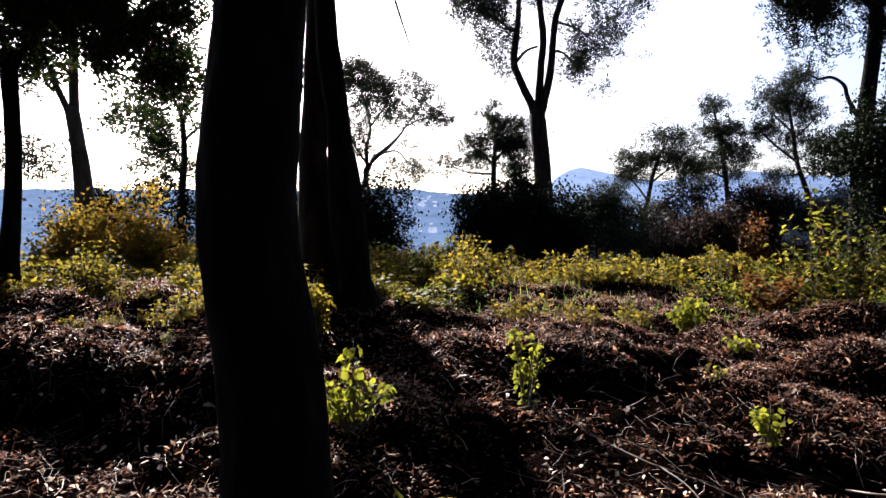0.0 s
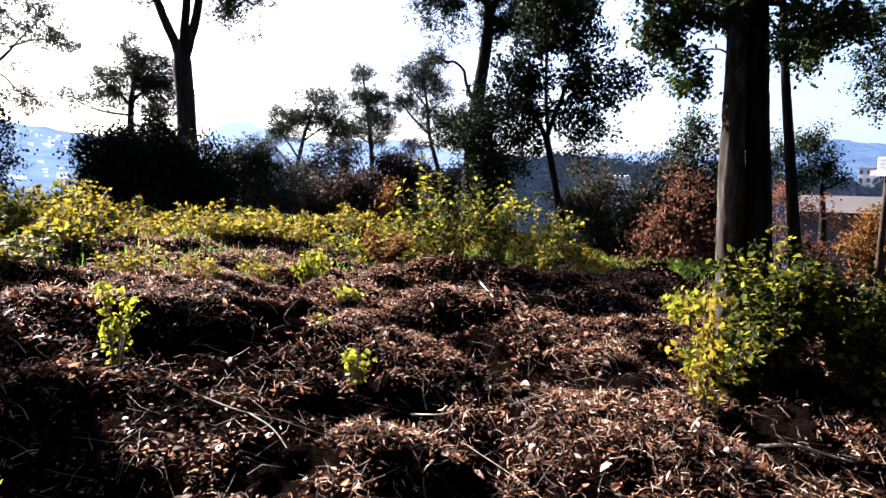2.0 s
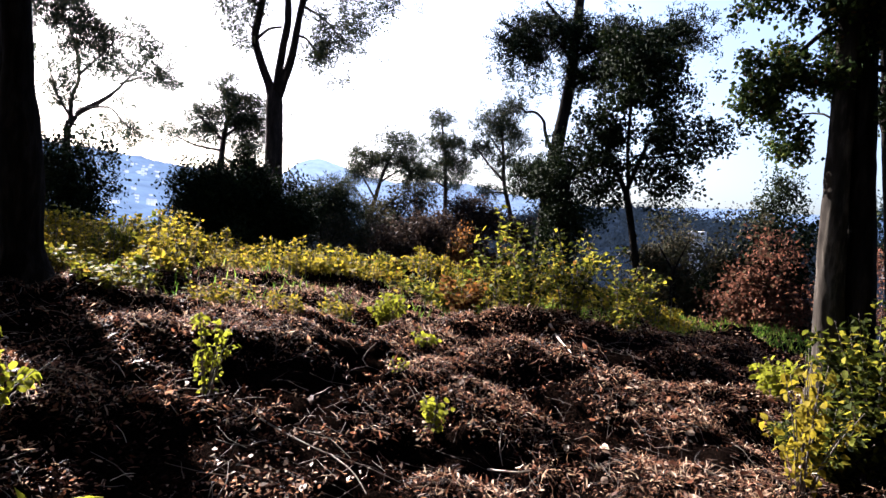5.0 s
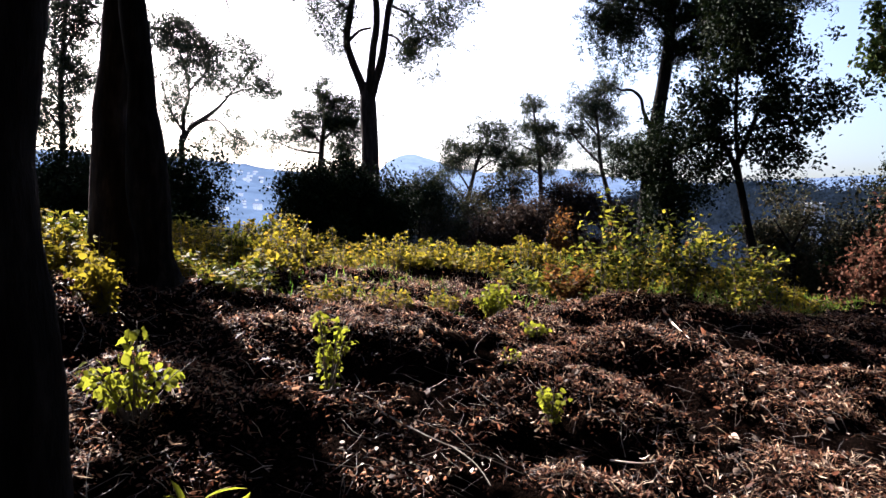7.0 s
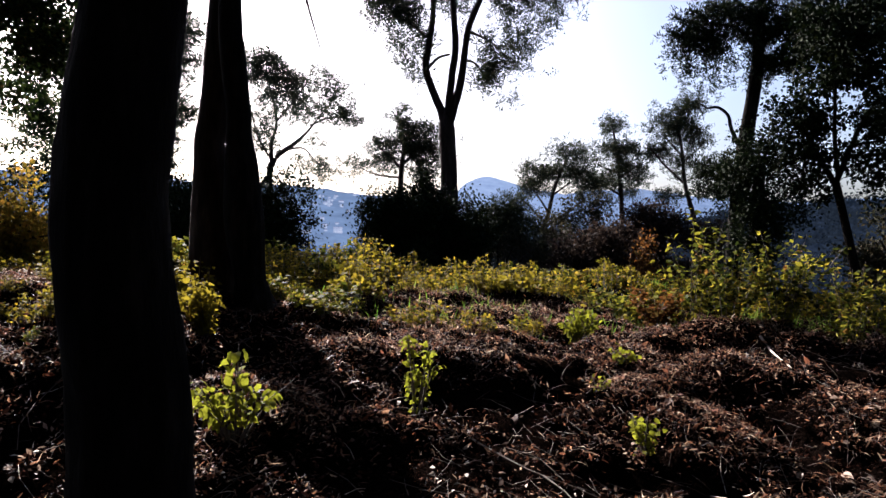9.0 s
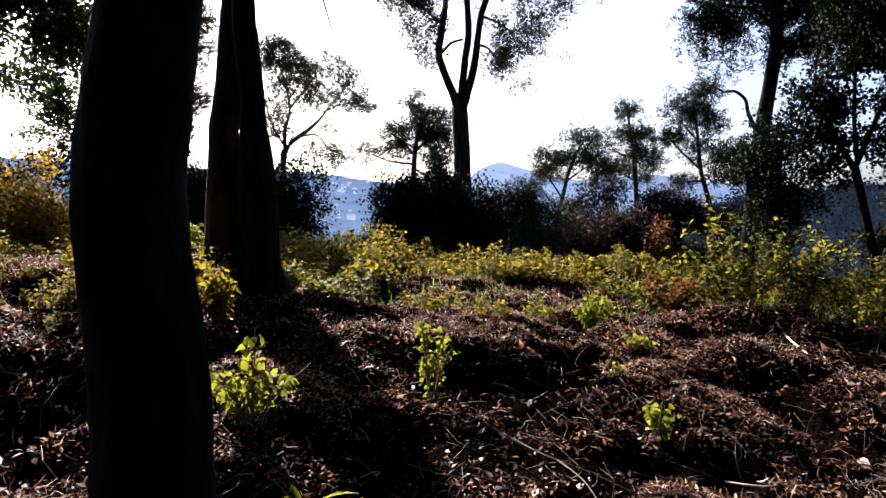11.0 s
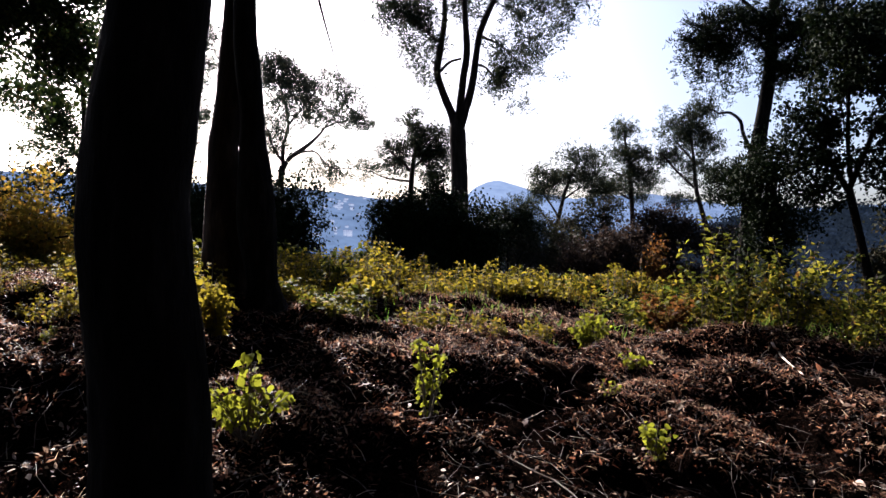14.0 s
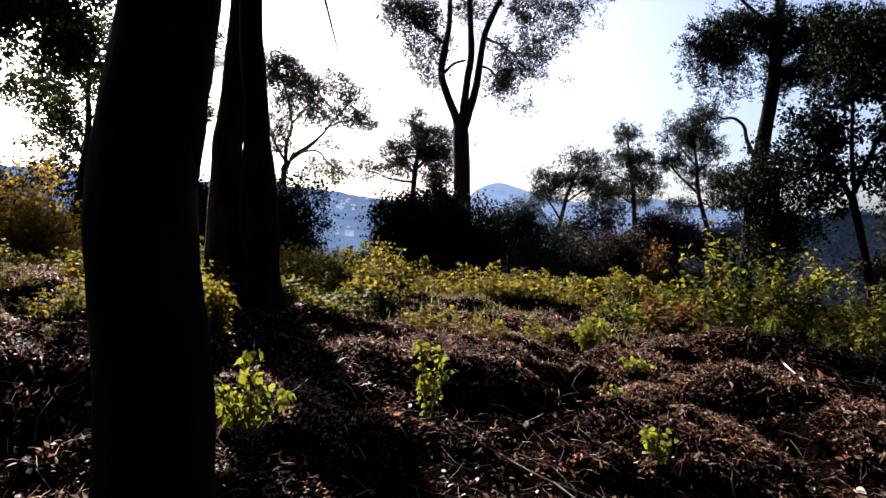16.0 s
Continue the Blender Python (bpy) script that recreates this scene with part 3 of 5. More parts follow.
def shrub(name, base, height, spread, stems, per, leaf, material, label, category="plant", seed=1, fine=True, lean=(0, 0), droop=0.3, bare=0.08, group="", single=False, root=0.15):
    """A leafy plant of upright stems, with leaves along each stem from a bare foot upwards. single: every stem and leaf is a part of its own."""
    rng = np.random.default_rng(seed)
    thing = new(name)
    thing.location = (base[0], base[1], gz(*base) - 0.02)
    tagged(thing, label, category, group)
    tubes, cs, ds = [], [], []
    for s in range(stems):
        a = rng.uniform(0, 2 * math.pi)
        out = spread * math.sqrt(rng.random())
        h = height * (rng.uniform(0.6, 1.0) if root < 0.5 else rng.uniform(0.35, 1.1)) * (1 - 0.25 * out / max(spread, 0.01))
        dx, dy = math.cos(a) * out + lean[0] * h, math.sin(a) * out + lean[1] * h
        foot = np.array([root * dx, root * dy, 0.0])
        rr = spline([np.r_[foot, 0.006], np.r_[foot + (1 - root) * np.array([0.41 * dx, 0.41 * dy, 0.0]) + [0, 0, 0.55 * h], 0.005], np.r_[dx, dy, h, 0.002]], 0.06)
        tubes.append(tube(rr, 4))
        k = rng.uniform(bare, 1, per) ** 0.8
        idx = np.clip((k * (len(rr) - 1)).astype(int), 0, len(rr) - 1)
        ang = rng.uniform(0, 2 * math.pi, per)
        way = np.stack([np.cos(ang), np.sin(ang), 0.25 + 0 * ang], 1)
        cs.append(rr[idx, :3] + way * leaf[0] * rng.uniform(0.1, 0.9, (per, 1)))
        ds.append(way)
    cs, ds = np.vstack(cs), np.vstack(ds)
    if single:
        for v, f, t in tubes:
            part("stem", fast_mesh("stem", v, [f, t], twig_wood), thing)
        for c, d in zip(cs, ds):
            ob = part("leaf", blade(leaf, material)[rng.integers(3)], thing)
            turn = Euler((rng.normal(0, 0.9), rng.normal(droop * 1.1, 0.6), math.atan2(d[1], d[0]) + rng.normal(0, 0.5)))
            ob.matrix_basis = Matrix.LocRotScale(Vector(c), turn, Vector((1, 1, 1)) * rng.uniform(0.45, 0.7 + 0.6 * min(1.0, c[2] / height)))
        return thing
    v, f = join(tubes)
    tagged(part("stem_tuft", fast_mesh("stem_tuft", v, f, twig_wood), thing), kind="stuff")
    v, f = leaves(cs, leaf[0], leaf[1], rng, droop, 0.9, fine, ds)
    part("foliage", fast_mesh("foliage", v, f, material), thing)
    return thing


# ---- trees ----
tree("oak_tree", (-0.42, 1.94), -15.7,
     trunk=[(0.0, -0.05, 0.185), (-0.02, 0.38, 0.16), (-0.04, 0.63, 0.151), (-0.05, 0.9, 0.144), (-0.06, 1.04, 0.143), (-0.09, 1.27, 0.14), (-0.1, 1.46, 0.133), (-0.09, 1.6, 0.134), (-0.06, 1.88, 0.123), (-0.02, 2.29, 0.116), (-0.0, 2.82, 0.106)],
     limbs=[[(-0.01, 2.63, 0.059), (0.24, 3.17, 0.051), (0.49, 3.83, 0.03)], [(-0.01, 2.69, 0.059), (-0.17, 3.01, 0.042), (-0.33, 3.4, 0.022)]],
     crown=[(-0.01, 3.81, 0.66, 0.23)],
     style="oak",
     bark=bark_backlit,
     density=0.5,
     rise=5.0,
     shade_canopy=[(0.0, 7.4, 0.0, 2.6, 0.8), (2.3, 7.2, 0.8, 2.2, 0.7), (-2.2, 7.3, 0.5, 2.2, 0.7), (0.6, 7.2, 2.6, 2.2, 0.7), (0.4, 7.5, -2.6, 2.4, 0.8), (3.8, 7.0, -0.8, 2.0, 0.7)],
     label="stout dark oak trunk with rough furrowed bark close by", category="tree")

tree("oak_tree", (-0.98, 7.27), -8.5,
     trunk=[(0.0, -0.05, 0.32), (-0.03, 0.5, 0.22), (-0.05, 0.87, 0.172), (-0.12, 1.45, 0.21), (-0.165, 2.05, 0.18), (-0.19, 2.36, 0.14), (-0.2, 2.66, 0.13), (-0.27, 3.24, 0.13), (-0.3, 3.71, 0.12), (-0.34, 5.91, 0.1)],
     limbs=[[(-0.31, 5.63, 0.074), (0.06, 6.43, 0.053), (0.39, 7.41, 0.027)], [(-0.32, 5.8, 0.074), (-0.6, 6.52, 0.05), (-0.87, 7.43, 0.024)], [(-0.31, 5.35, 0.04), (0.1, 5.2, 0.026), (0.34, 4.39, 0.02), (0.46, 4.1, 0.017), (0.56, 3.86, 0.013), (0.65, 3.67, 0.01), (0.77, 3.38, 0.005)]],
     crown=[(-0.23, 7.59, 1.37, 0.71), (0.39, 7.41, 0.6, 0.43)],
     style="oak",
     bark=bark_backlit,
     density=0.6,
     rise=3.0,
     # two unseen leaf layers above the view, added to dim the sky's fill
     shade_canopy=[(u + 0.4 * (v % 2), 8.9 + 0.1 * (u % 3), v, 1.9, 0.55) for u in (-6, -3, 0, 3, 6) for v in (-3.5, -0.8, 2.0, 4.6)]
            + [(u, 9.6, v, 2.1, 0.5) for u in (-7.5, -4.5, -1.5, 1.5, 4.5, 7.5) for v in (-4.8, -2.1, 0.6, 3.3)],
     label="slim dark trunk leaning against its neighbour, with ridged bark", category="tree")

tree("pine_tree", (-1.51, 7.58), -12.1,
     trunk=[(0.0, 0.55, 0.33), (0.03, 0.86, 0.285), (0.03, 1.17, 0.27), (0.03, 1.43, 0.26), (-0.01, 2.05, 0.19), (-0.025, 2.36, 0.165), (0.03, 2.67, 0.18), (0.07, 3.29, 0.18), (0.1, 3.91, 0.17), (0.12, 6.15, 0.134)],
     limbs=[[(0.1, 5.74, 0.077), (0.66, 6.7, 0.056), (1.14, 7.86, 0.029)], [(0.1, 5.97, 0.077), (-0.43, 6.49, 0.051), (-0.81, 7.06, 0.024)]],
     crown=[(0.12, 7.56, 1.55, 0.69)],
     style="pine",
     bark=bark_pine,
     density=0.5,
     shade_canopy=[(0.0, 7.8, 0.0, 2.4, 0.7), (-2.4, 7.6, -0.8, 2.0, 0.6), (2.2, 7.8, -1.0, 2.2, 0.7)],
     label="tall straight pine with grey-brown scaly bark", category="tree")

tree("pine_tree", (3.03, 20.03), 8.5,
     trunk=[(0.06, -0.79, 0.384), (0.01, 0.51, 0.332), (-0.14, 2.25, 0.297), (-0.21, 3.65, 0.264), (-0.29, 4.7, 0.262), (-0.33, 5.3, 0.17)],
     limbs=[[(-0.32, 4.75, 0.16), (-0.5, 5.3, 0.142), (-0.8, 5.98, 0.126), (-0.99, 6.61, 0.117), (-0.91, 7.28, 0.109), (-0.81, 8.15, 0.092), (-0.82, 8.85, 0.075), (-0.86, 11.55, 0.04)], [(-0.29, 4.8, 0.14), (-0.25, 5.4, 0.128), (-0.17, 6.26, 0.117), (-0.08, 6.96, 0.109), (-0.15, 7.83, 0.092), (-0.25, 8.86, 0.08), (-0.4, 10.8, 0.05)], [(-0.26, 4.75, 0.16), (-0.1, 5.3, 0.138), (0.1, 6.1, 0.126), (0.2, 6.97, 0.109), (0.31, 7.63, 0.101), (0.72, 8.55, 0.09), (1.02, 8.91, 0.075), (1.5, 10.2, 0.05)], [(-0.93, 6.55, 0.054), (-0.61, 6.91, 0.045), (-0.26, 7.06, 0.036)], [(0.23, 6.83, 0.045), (0.53, 6.74, 0.036), (0.89, 6.3, 0.018)], [(-0.87, 7.45, 0.046), (-1.32, 7.79, 0.037), (-1.87, 8.29, 0.019)], [(0.34, 7.7, 0.046), (0.96, 7.43, 0.037), (1.6, 6.85, 0.018)]],
     crown=[(-1.6, 8.13, 0.92, 0.55), (-1.33, 7.09, 0.4, 0.5), (-1.97, 8.63, 0.75, 0.56), (-0.13, 8.52, 0.83, 0.6), (0.97, 7.26, 0.55, 0.5), (1.6, 6.85, 0.45, 0.45), (1.01, 6.3, 0.27, 0.3), (1.69, 8.58, 1.12, 0.5), (3.19, 8.76, 0.89, 0.5), (0.5, 6.54, 0.3, 0.5), (1.56, 5.67, 0.2, 0.2), (-1.5, 7.41, 0.77, 0.9), (-1.91, 8.43, 1.22, 0.87), (-1.18, 6.39, 0.49, 0.4), (1.64, 7.18, 1.0, 0.8), (2.3, 8.12, 1.4, 0.5), (0.89, 6.24, 0.6, 0.5)],
     style="airy",
     bark=bark_pine,
     density=0.75,
     label="tall pine whose trunk forks into three bare limbs", category="tree")

tree("pine_tree", (1.58, 24.2), 3.6,
     trunk=[(0.0, 0.83, 0.125), (0.03, 2.71, 0.115), (0.08, 4.06, 0.094), (0.21, 4.9, 0.063)],
     limbs=[[(0.07, 3.86, 0.063), (-0.34, 4.26, 0.042), (-0.76, 4.56, 0.031)], [(0.09, 4.0, 0.063), (0.49, 4.43, 0.042), (0.9, 4.77, 0.031)], [(0.05, 3.54, 0.052), (-0.84, 3.63, 0.031), (-1.47, 3.88, 0.021)]],
     crown=[(0.12, 5.35, 0.71, 0.42), (-0.86, 4.72, 0.58, 0.38), (0.84, 4.71, 0.67, 0.59), (0.07, 4.58, 0.84, 0.52), (0.15, 5.82, 0.63, 0.29), (1.21, 5.23, 0.54, 0.38), (-0.85, 4.1, 0.62, 0.29), (1.43, 4.41, 0.5, 0.42), (-1.57, 3.88, 0.41, 0.25), (0.82, 3.94, 0.73, 0.42), (-0.64, 4.04, 0.58, 0.29)],
     style="pine",
     bark=bark_pine,
     density=1.0,
     label="medium pine with a broad rounded open crown", category="tree")

tree("evergreen_shrub", (1.62, 17.18), 5.3,
     trunk=[(-0.0, 0.26, 0.297), (0.06, 1.0, 0.223)],
     limbs=[[(0.07, 0.71, 0.148), (-0.62, 1.43, 0.059)], [(0.07, 0.71, 0.148), (0.71, 1.61, 0.059)], [(0.06, 0.85, 0.104), (-0.04, 2.04, 0.045)], [(0.07, 0.71, 0.104), (1.32, 1.33, 0.044)]],
     crown=[(-0.36, 1.81, 0.77, 0.74), (-0.79, 1.28, 0.53, 0.67), (0.49, 1.83, 0.89, 0.86), (1.24, 1.32, 0.62, 0.71), (0.16, 0.93, 1.37, 0.56), (1.37, 2.14, 0.27, 0.33), (-0.93, 2.17, 0.44, 0.33)],
     style="dense",
     bark=bark_backlit,
     density=2.6,
     label="dense rounded dark evergreen oak thicket", category="shrub")

tree("pine_tree", (-3.06, 24.05), -7.5,
     trunk=[(0.0, 0.8, 0.147), (-0.01, 2.35, 0.126), (-0.02, 3.66, 0.105), (0.01, 3.89, 0.084)],
     limbs=[[(-0.02, 3.66, 0.105), (0.26, 4.2, 0.095), (0.8, 4.67, 0.085), (1.3, 5.2, 0.053), (1.85, 6.0, 0.032), (2.32, 6.64, 0.022)], [(0.05, 3.8, 0.084), (0.03, 4.66, 0.068), (0.2, 5.44, 0.053), (0.01, 6.56, 0.039), (-0.26, 7.47, 0.026)], [(0.39, 4.34, 0.046), (1.12, 4.46, 0.034), (1.69, 3.92, 0.021), (2.46, 3.87, 0.015)], [(0.2, 5.4, 0.042), (0.74, 6.07, 0.03), (1.19, 6.7, 0.021)], [(-0.02, 4.08, 0.042), (-0.42, 4.81, 0.032), (-0.69, 5.73, 0.021)], [(1.35, 5.32, 0.038), (2.14, 5.67, 0.026), (2.92, 5.67, 0.015)]],
     crown=[(-0.57, 7.57, 0.81, 0.6), (-0.5, 6.74, 0.73, 0.59), (0.14, 7.33, 0.7, 0.65), (0.68, 6.88, 0.81, 0.59), (1.05, 6.3, 0.8, 0.43), (1.79, 6.92, 0.59, 0.48), (2.28, 6.48, 0.59, 0.48), (1.86, 5.8, 0.96, 0.43), (-0.07, 5.89, 0.64, 0.53), (2.61, 5.76, 0.51, 0.34), (-0.29, 5.2, 0.48, 0.42), (-0.11, 4.46, 0.37, 0.63), (0.93, 5.46, 0.53, 0.27), (1.3, 4.67, 0.32, 0.21), (1.31, 3.92, 0.53, 0.39), (1.98, 3.74, 0.42, 0.32), (2.51, 3.95, 0.37, 0.24), (-1.64, 7.29, 0.65, 0.87), (-1.34, 5.94, 0.8, 0.75)],
     style="pine",
     bark=bark_pine,
     density=0.8,
     label="pine with spreading upswept branches and a loose crown", category="tree")

tree("evergreen_shrub", (-1.77, 15.14), -7.0,
     trunk=[(-0.0, 0.6, 0.099), (0.02, 0.99, 0.062)],
     crown=[(-0.16, 2.47, 0.19, 0.24), (-0.25, 2.01, 0.13, 0.31), (-0.14, 1.44, 0.17, 0.39), (0.24, 2.39, 0.17, 0.11), (0.14, 1.17, 0.14, 0.20)],
     style="dense",
     bark=bark_backlit,
     density=2.2,
     label="narrow dark evergreen shrub below the pine", category="shrub")

tree("evergreen_shrub", (-3.96, 15.74), -14.6,
     trunk=[(0.0, 0.85, 0.095), (-0.01, 1.23, 0.059)],
     crown=[(-0.04, 1.88, 0.24, 0.44), (0.03, 2.26, 0.24, 0.28), (-0.19, 1.49, 0.28, 0.31), (0.2, 1.5, 0.22, 0.26)],
     style="dense",
     bark=bark_backlit,
     density=2.0,
     label="dark evergreen shrub between the trunks", category="shrub")

tree("pine_tree", (-6.12, 22.39), -15.8,
     trunk=[(-0.12, 1.1, 0.12), (-0.12, 3.17, 0.101), (-0.18, 5.04, 0.081), (-0.07, 6.91, 0.062), (-0.03, 8.26, 0.042)],
     limbs=[[(-0.15, 3.68, 0.05), (-0.51, 4.15, 0.032), (-0.8, 4.46, 0.02)], [(-0.18, 4.87, 0.051), (0.3, 5.35, 0.033), (0.76, 5.53, 0.02)], [(-0.12, 6.06, 0.049), (0.3, 6.72, 0.033), (0.83, 6.98, 0.021)], [(-0.15, 5.72, 0.045), (-0.58, 6.15, 0.031), (-0.87, 6.6, 0.021)]],
     crown=[(0.0, 7.59, 0.83, 0.62), (0.19, 6.95, 0.77, 0.62), (-0.22, 6.21, 0.72, 0.62), (0.56, 6.85, 0.57, 0.41), (-0.37, 5.26, 0.71, 0.51), (0.38, 5.32, 0.71, 0.46), (-0.22, 4.52, 0.71, 0.41), (-0.33, 3.79, 0.76, 0.56), (-1.01, 6.42, 0.62, 0.82), (-1.15, 4.58, 0.61, 1.01), (0.52, 8.2, 0.73, 0.63)],
     style="airy",
     bark=bark_pine,
     density=1.3,
     label="pine with a loose bluish crown beyond the trunks", category="tree")

tree("evergreen_shrub", (-4.5, 16.61), -15.8,
     trunk=[(-0.0, 1.05, 0.089), (-0.0, 1.81, 0.059)],
     crown=[(-0.25, 2.4, 0.37, 0.41), (0.1, 2.2, 0.56, 0.45), (-0.01, 1.59, 0.7, 0.56), (0.36, 2.02, 0.3, 0.37)],
     style="dense",
     bark=bark_backlit,
     density=1.8,
     label="dark evergreen shrub under the loose pine", category="shrub")

tree("pine_tree", (-6.42, 11.48), -30.0,
     trunk=[(0.07, 1.31, 0.19), (0.04, 1.97, 0.165), (0.0, 2.66, 0.145), (-0.07, 3.34, 0.126), (-0.12, 3.73, 0.12)],
     limbs=[[(-0.17, 3.66, 0.069), (-0.33, 4.1, 0.058), (-0.44, 4.48, 0.047), (-0.55, 4.94, 0.035), (-0.62, 6.0, 0.02)], [(-0.08, 3.7, 0.092), (-0.07, 4.42, 0.081), (-0.08, 5.0, 0.071), (-0.1, 6.2, 0.034)]],
     crown=[(-0.29, 5.12, 0.51, 0.29), (-0.5, 4.24, 0.25, 0.19), (0.11, 4.48, 0.26, 0.3), (-0.81, 2.78, 0.21, 0.15), (-0.64, 2.9, 0.15, 0.1)],
     style="pine",
     bark=bark_pale,
     density=0.7,
     label="leaning grey forked pine behind the yellow bush", category="tree")

tree("oak_tree", (-4.02, 5.9), -35.7,
     trunk=[(0.08, 1.1, 0.1), (0.1, 1.33, 0.085), (0.14, 1.84, 0.073), (0.16, 2.3, 0.068), (0.15, 2.8, 0.072), (0.15, 3.1, 0.075)],
     limbs=[[(0.15, 3.05, 0.045), (0.1, 3.3, 0.03), (0.0, 3.6, 0.02)], [(0.16, 3.0, 0.042), (0.35, 3.25, 0.03), (0.55, 3.6, 0.022), (0.8, 4.05, 0.016)], [(0.36, 3.27, 0.02), (0.75, 3.37, 0.015), (1.25, 3.39, 0.01)], [(0.55, 3.6, 0.018), (1.05, 3.58, 0.012), (1.61, 3.6, 0.008)], [(0.9, 3.38, 0.014), (1.2, 3.2, 0.01), (1.4, 2.95, 0.006)]],
     crown=[(0.24, 3.39, 0.22, 0.22), (0.53, 3.44, 0.25, 0.22), (0.87, 3.42, 0.27, 0.32), (0.43, 3.14, 0.25, 0.19), (1.24, 3.5, 0.27, 0.23), (1.61, 3.65, 0.23, 0.2), (1.4, 3.02, 0.41, 0.29), (1.28, 2.69, 0.25, 0.14), (0.29, 3.6, 0.48, 0.22), (0.86, 3.68, 0.45, 0.26), (1.3, 3.29, 0.26, 0.16), (1.62, 3.25, 0.19, 0.19), (0.94, 3.13, 0.19, 0.16), (0.19, 3.06, 0.16, 0.19), (0.5, 3.85, 0.7, 0.2), (1.4, 3.9, 0.5, 0.18), (0.0, 3.6, 0.3, 0.2)],
     style="holm_near",
     bark=bark_backlit,
     density=3.2,
     label="dark oak with overhanging leafy branches", category="tree")

tree("oak_tree", (-7.0, 16.77), -23.1,
     trunk=[(0.0, 1.33, 0.109), (0.12, 2.65, 0.095), (0.21, 3.81, 0.075), (0.14, 4.82, 0.054)],
     limbs=[[(0.15, 3.08, 0.041), (-0.31, 3.51, 0.027), (-0.96, 3.79, 0.019)], [(0.16, 3.52, 0.041), (-0.42, 4.08, 0.027), (-1.07, 4.21, 0.013)], [(0.21, 3.96, 0.041), (0.82, 4.56, 0.028)]],
     crown=[(-0.32, 5.34, 1.08, 0.8), (-0.39, 4.34, 1.27, 0.64), (-0.29, 3.41, 0.95, 0.55), (0.34, 6.11, 0.65, 0.65), (-0.33, 5.99, 1.17, 0.57), (-0.35, 4.98, 1.0, 0.64), (-0.52, 3.95, 1.19, 0.55), (-0.26, 3.18, 0.87, 0.55)],
     style="oak",
     bark=bark_backlit,
     density=0.5,
     label="slender tree with thin hanging sprays of leaves", category="tree")

tree("yellow_bush", (-4.3, 8.65), -27.4,
     trunk=[(0.0, 1.02, 0.047), (0.01, 1.25, 0.027)],
     limbs=[[(0.01, 1.17, 0.02), (-0.31, 1.55, 0.01)], [(0.01, 1.17, 0.02), (0.44, 1.61, 0.01)], [(0.01, 1.17, 0.017), (0.06, 1.69, 0.01)], [(0.02, 1.17, 0.017), (0.64, 1.3, 0.011)]],
     crown=[(-0.05, 1.55, 0.47, 0.25), (0.37, 1.61, 0.35, 0.24), (-0.5, 1.49, 0.29, 0.17), (0.5, 1.34, 0.28, 0.23), (-0.7, 1.35, 0.19, 0.13), (-0.19, 1.26, 0.59, 0.19), (0.42, 1.12, 0.35, 0.17)],
     style="autumn",
     bark=bark_backlit,
     density=2.0,
     label="wide bush with yellow and orange autumn leaves", category="bush")

tree("evergreen_shrub", (-7.51, 15.43), -26.5,
     trunk=[(-0.0, 1.37, 0.085), (0.02, 1.78, 0.055)],
     crown=[(-0.73, 2.34, 0.28, 0.24), (0.73, 2.51, 0.35, 0.36), (0.04, 2.31, 0.44, 0.24), (1.17, 2.3, 0.46, 0.42), (-1.03, 2.13, 0.23, 0.21)],
     style="dense",
     bark=bark_backlit,
     density=1.8,
     label="low dark evergreen shrub on the ridge", category="shrub")

tree("pine_tree", (6.95, 25.32), 15.4,
     trunk=[(0.0, -0.9, 0.144), (0.19, 0.46, 0.122), (0.44, 1.59, 0.099), (0.64, 2.48, 0.088), (0.89, 3.59, 0.066), (1.3, 4.59, 0.043)],
     limbs=[[(0.44, 1.47, 0.055), (1.19, 2.16, 0.044), (2.0, 2.61, 0.021)], [(0.54, 1.92, 0.055), (1.4, 2.49, 0.043), (2.24, 3.21, 0.021)], [(0.64, 2.44, 0.055), (0.18, 3.14, 0.033), (-0.28, 3.63, 0.022)], [(0.43, 1.36, 0.044), (1.42, 1.72, 0.033), (1.85, 2.01, 0.022)], [(0.79, 3.15, 0.044), (1.37, 3.6, 0.033), (1.9, 3.93, 0.022)], [(0.54, 2.03, 0.044), (-0.03, 2.58, 0.033), (-0.48, 3.02, 0.022)]],
     crown=[(1.44, 4.76, 0.69, 0.4), (0.71, 3.92, 0.83, 0.4), (-0.18, 4.21, 0.44, 0.27), (1.83, 3.93, 0.6, 0.49), (-0.39, 3.58, 0.44, 0.22), (2.34, 3.6, 0.43, 0.35), (1.13, 4.37, 0.54, 0.31), (0.28, 3.37, 0.66, 0.22), (2.03, 3.16, 0.56, 0.22)],
     style="pine",
     bark=bark_pine,
     density=1.3,
     label="pine with fanned bare lower branches and layered crown", category="tree")

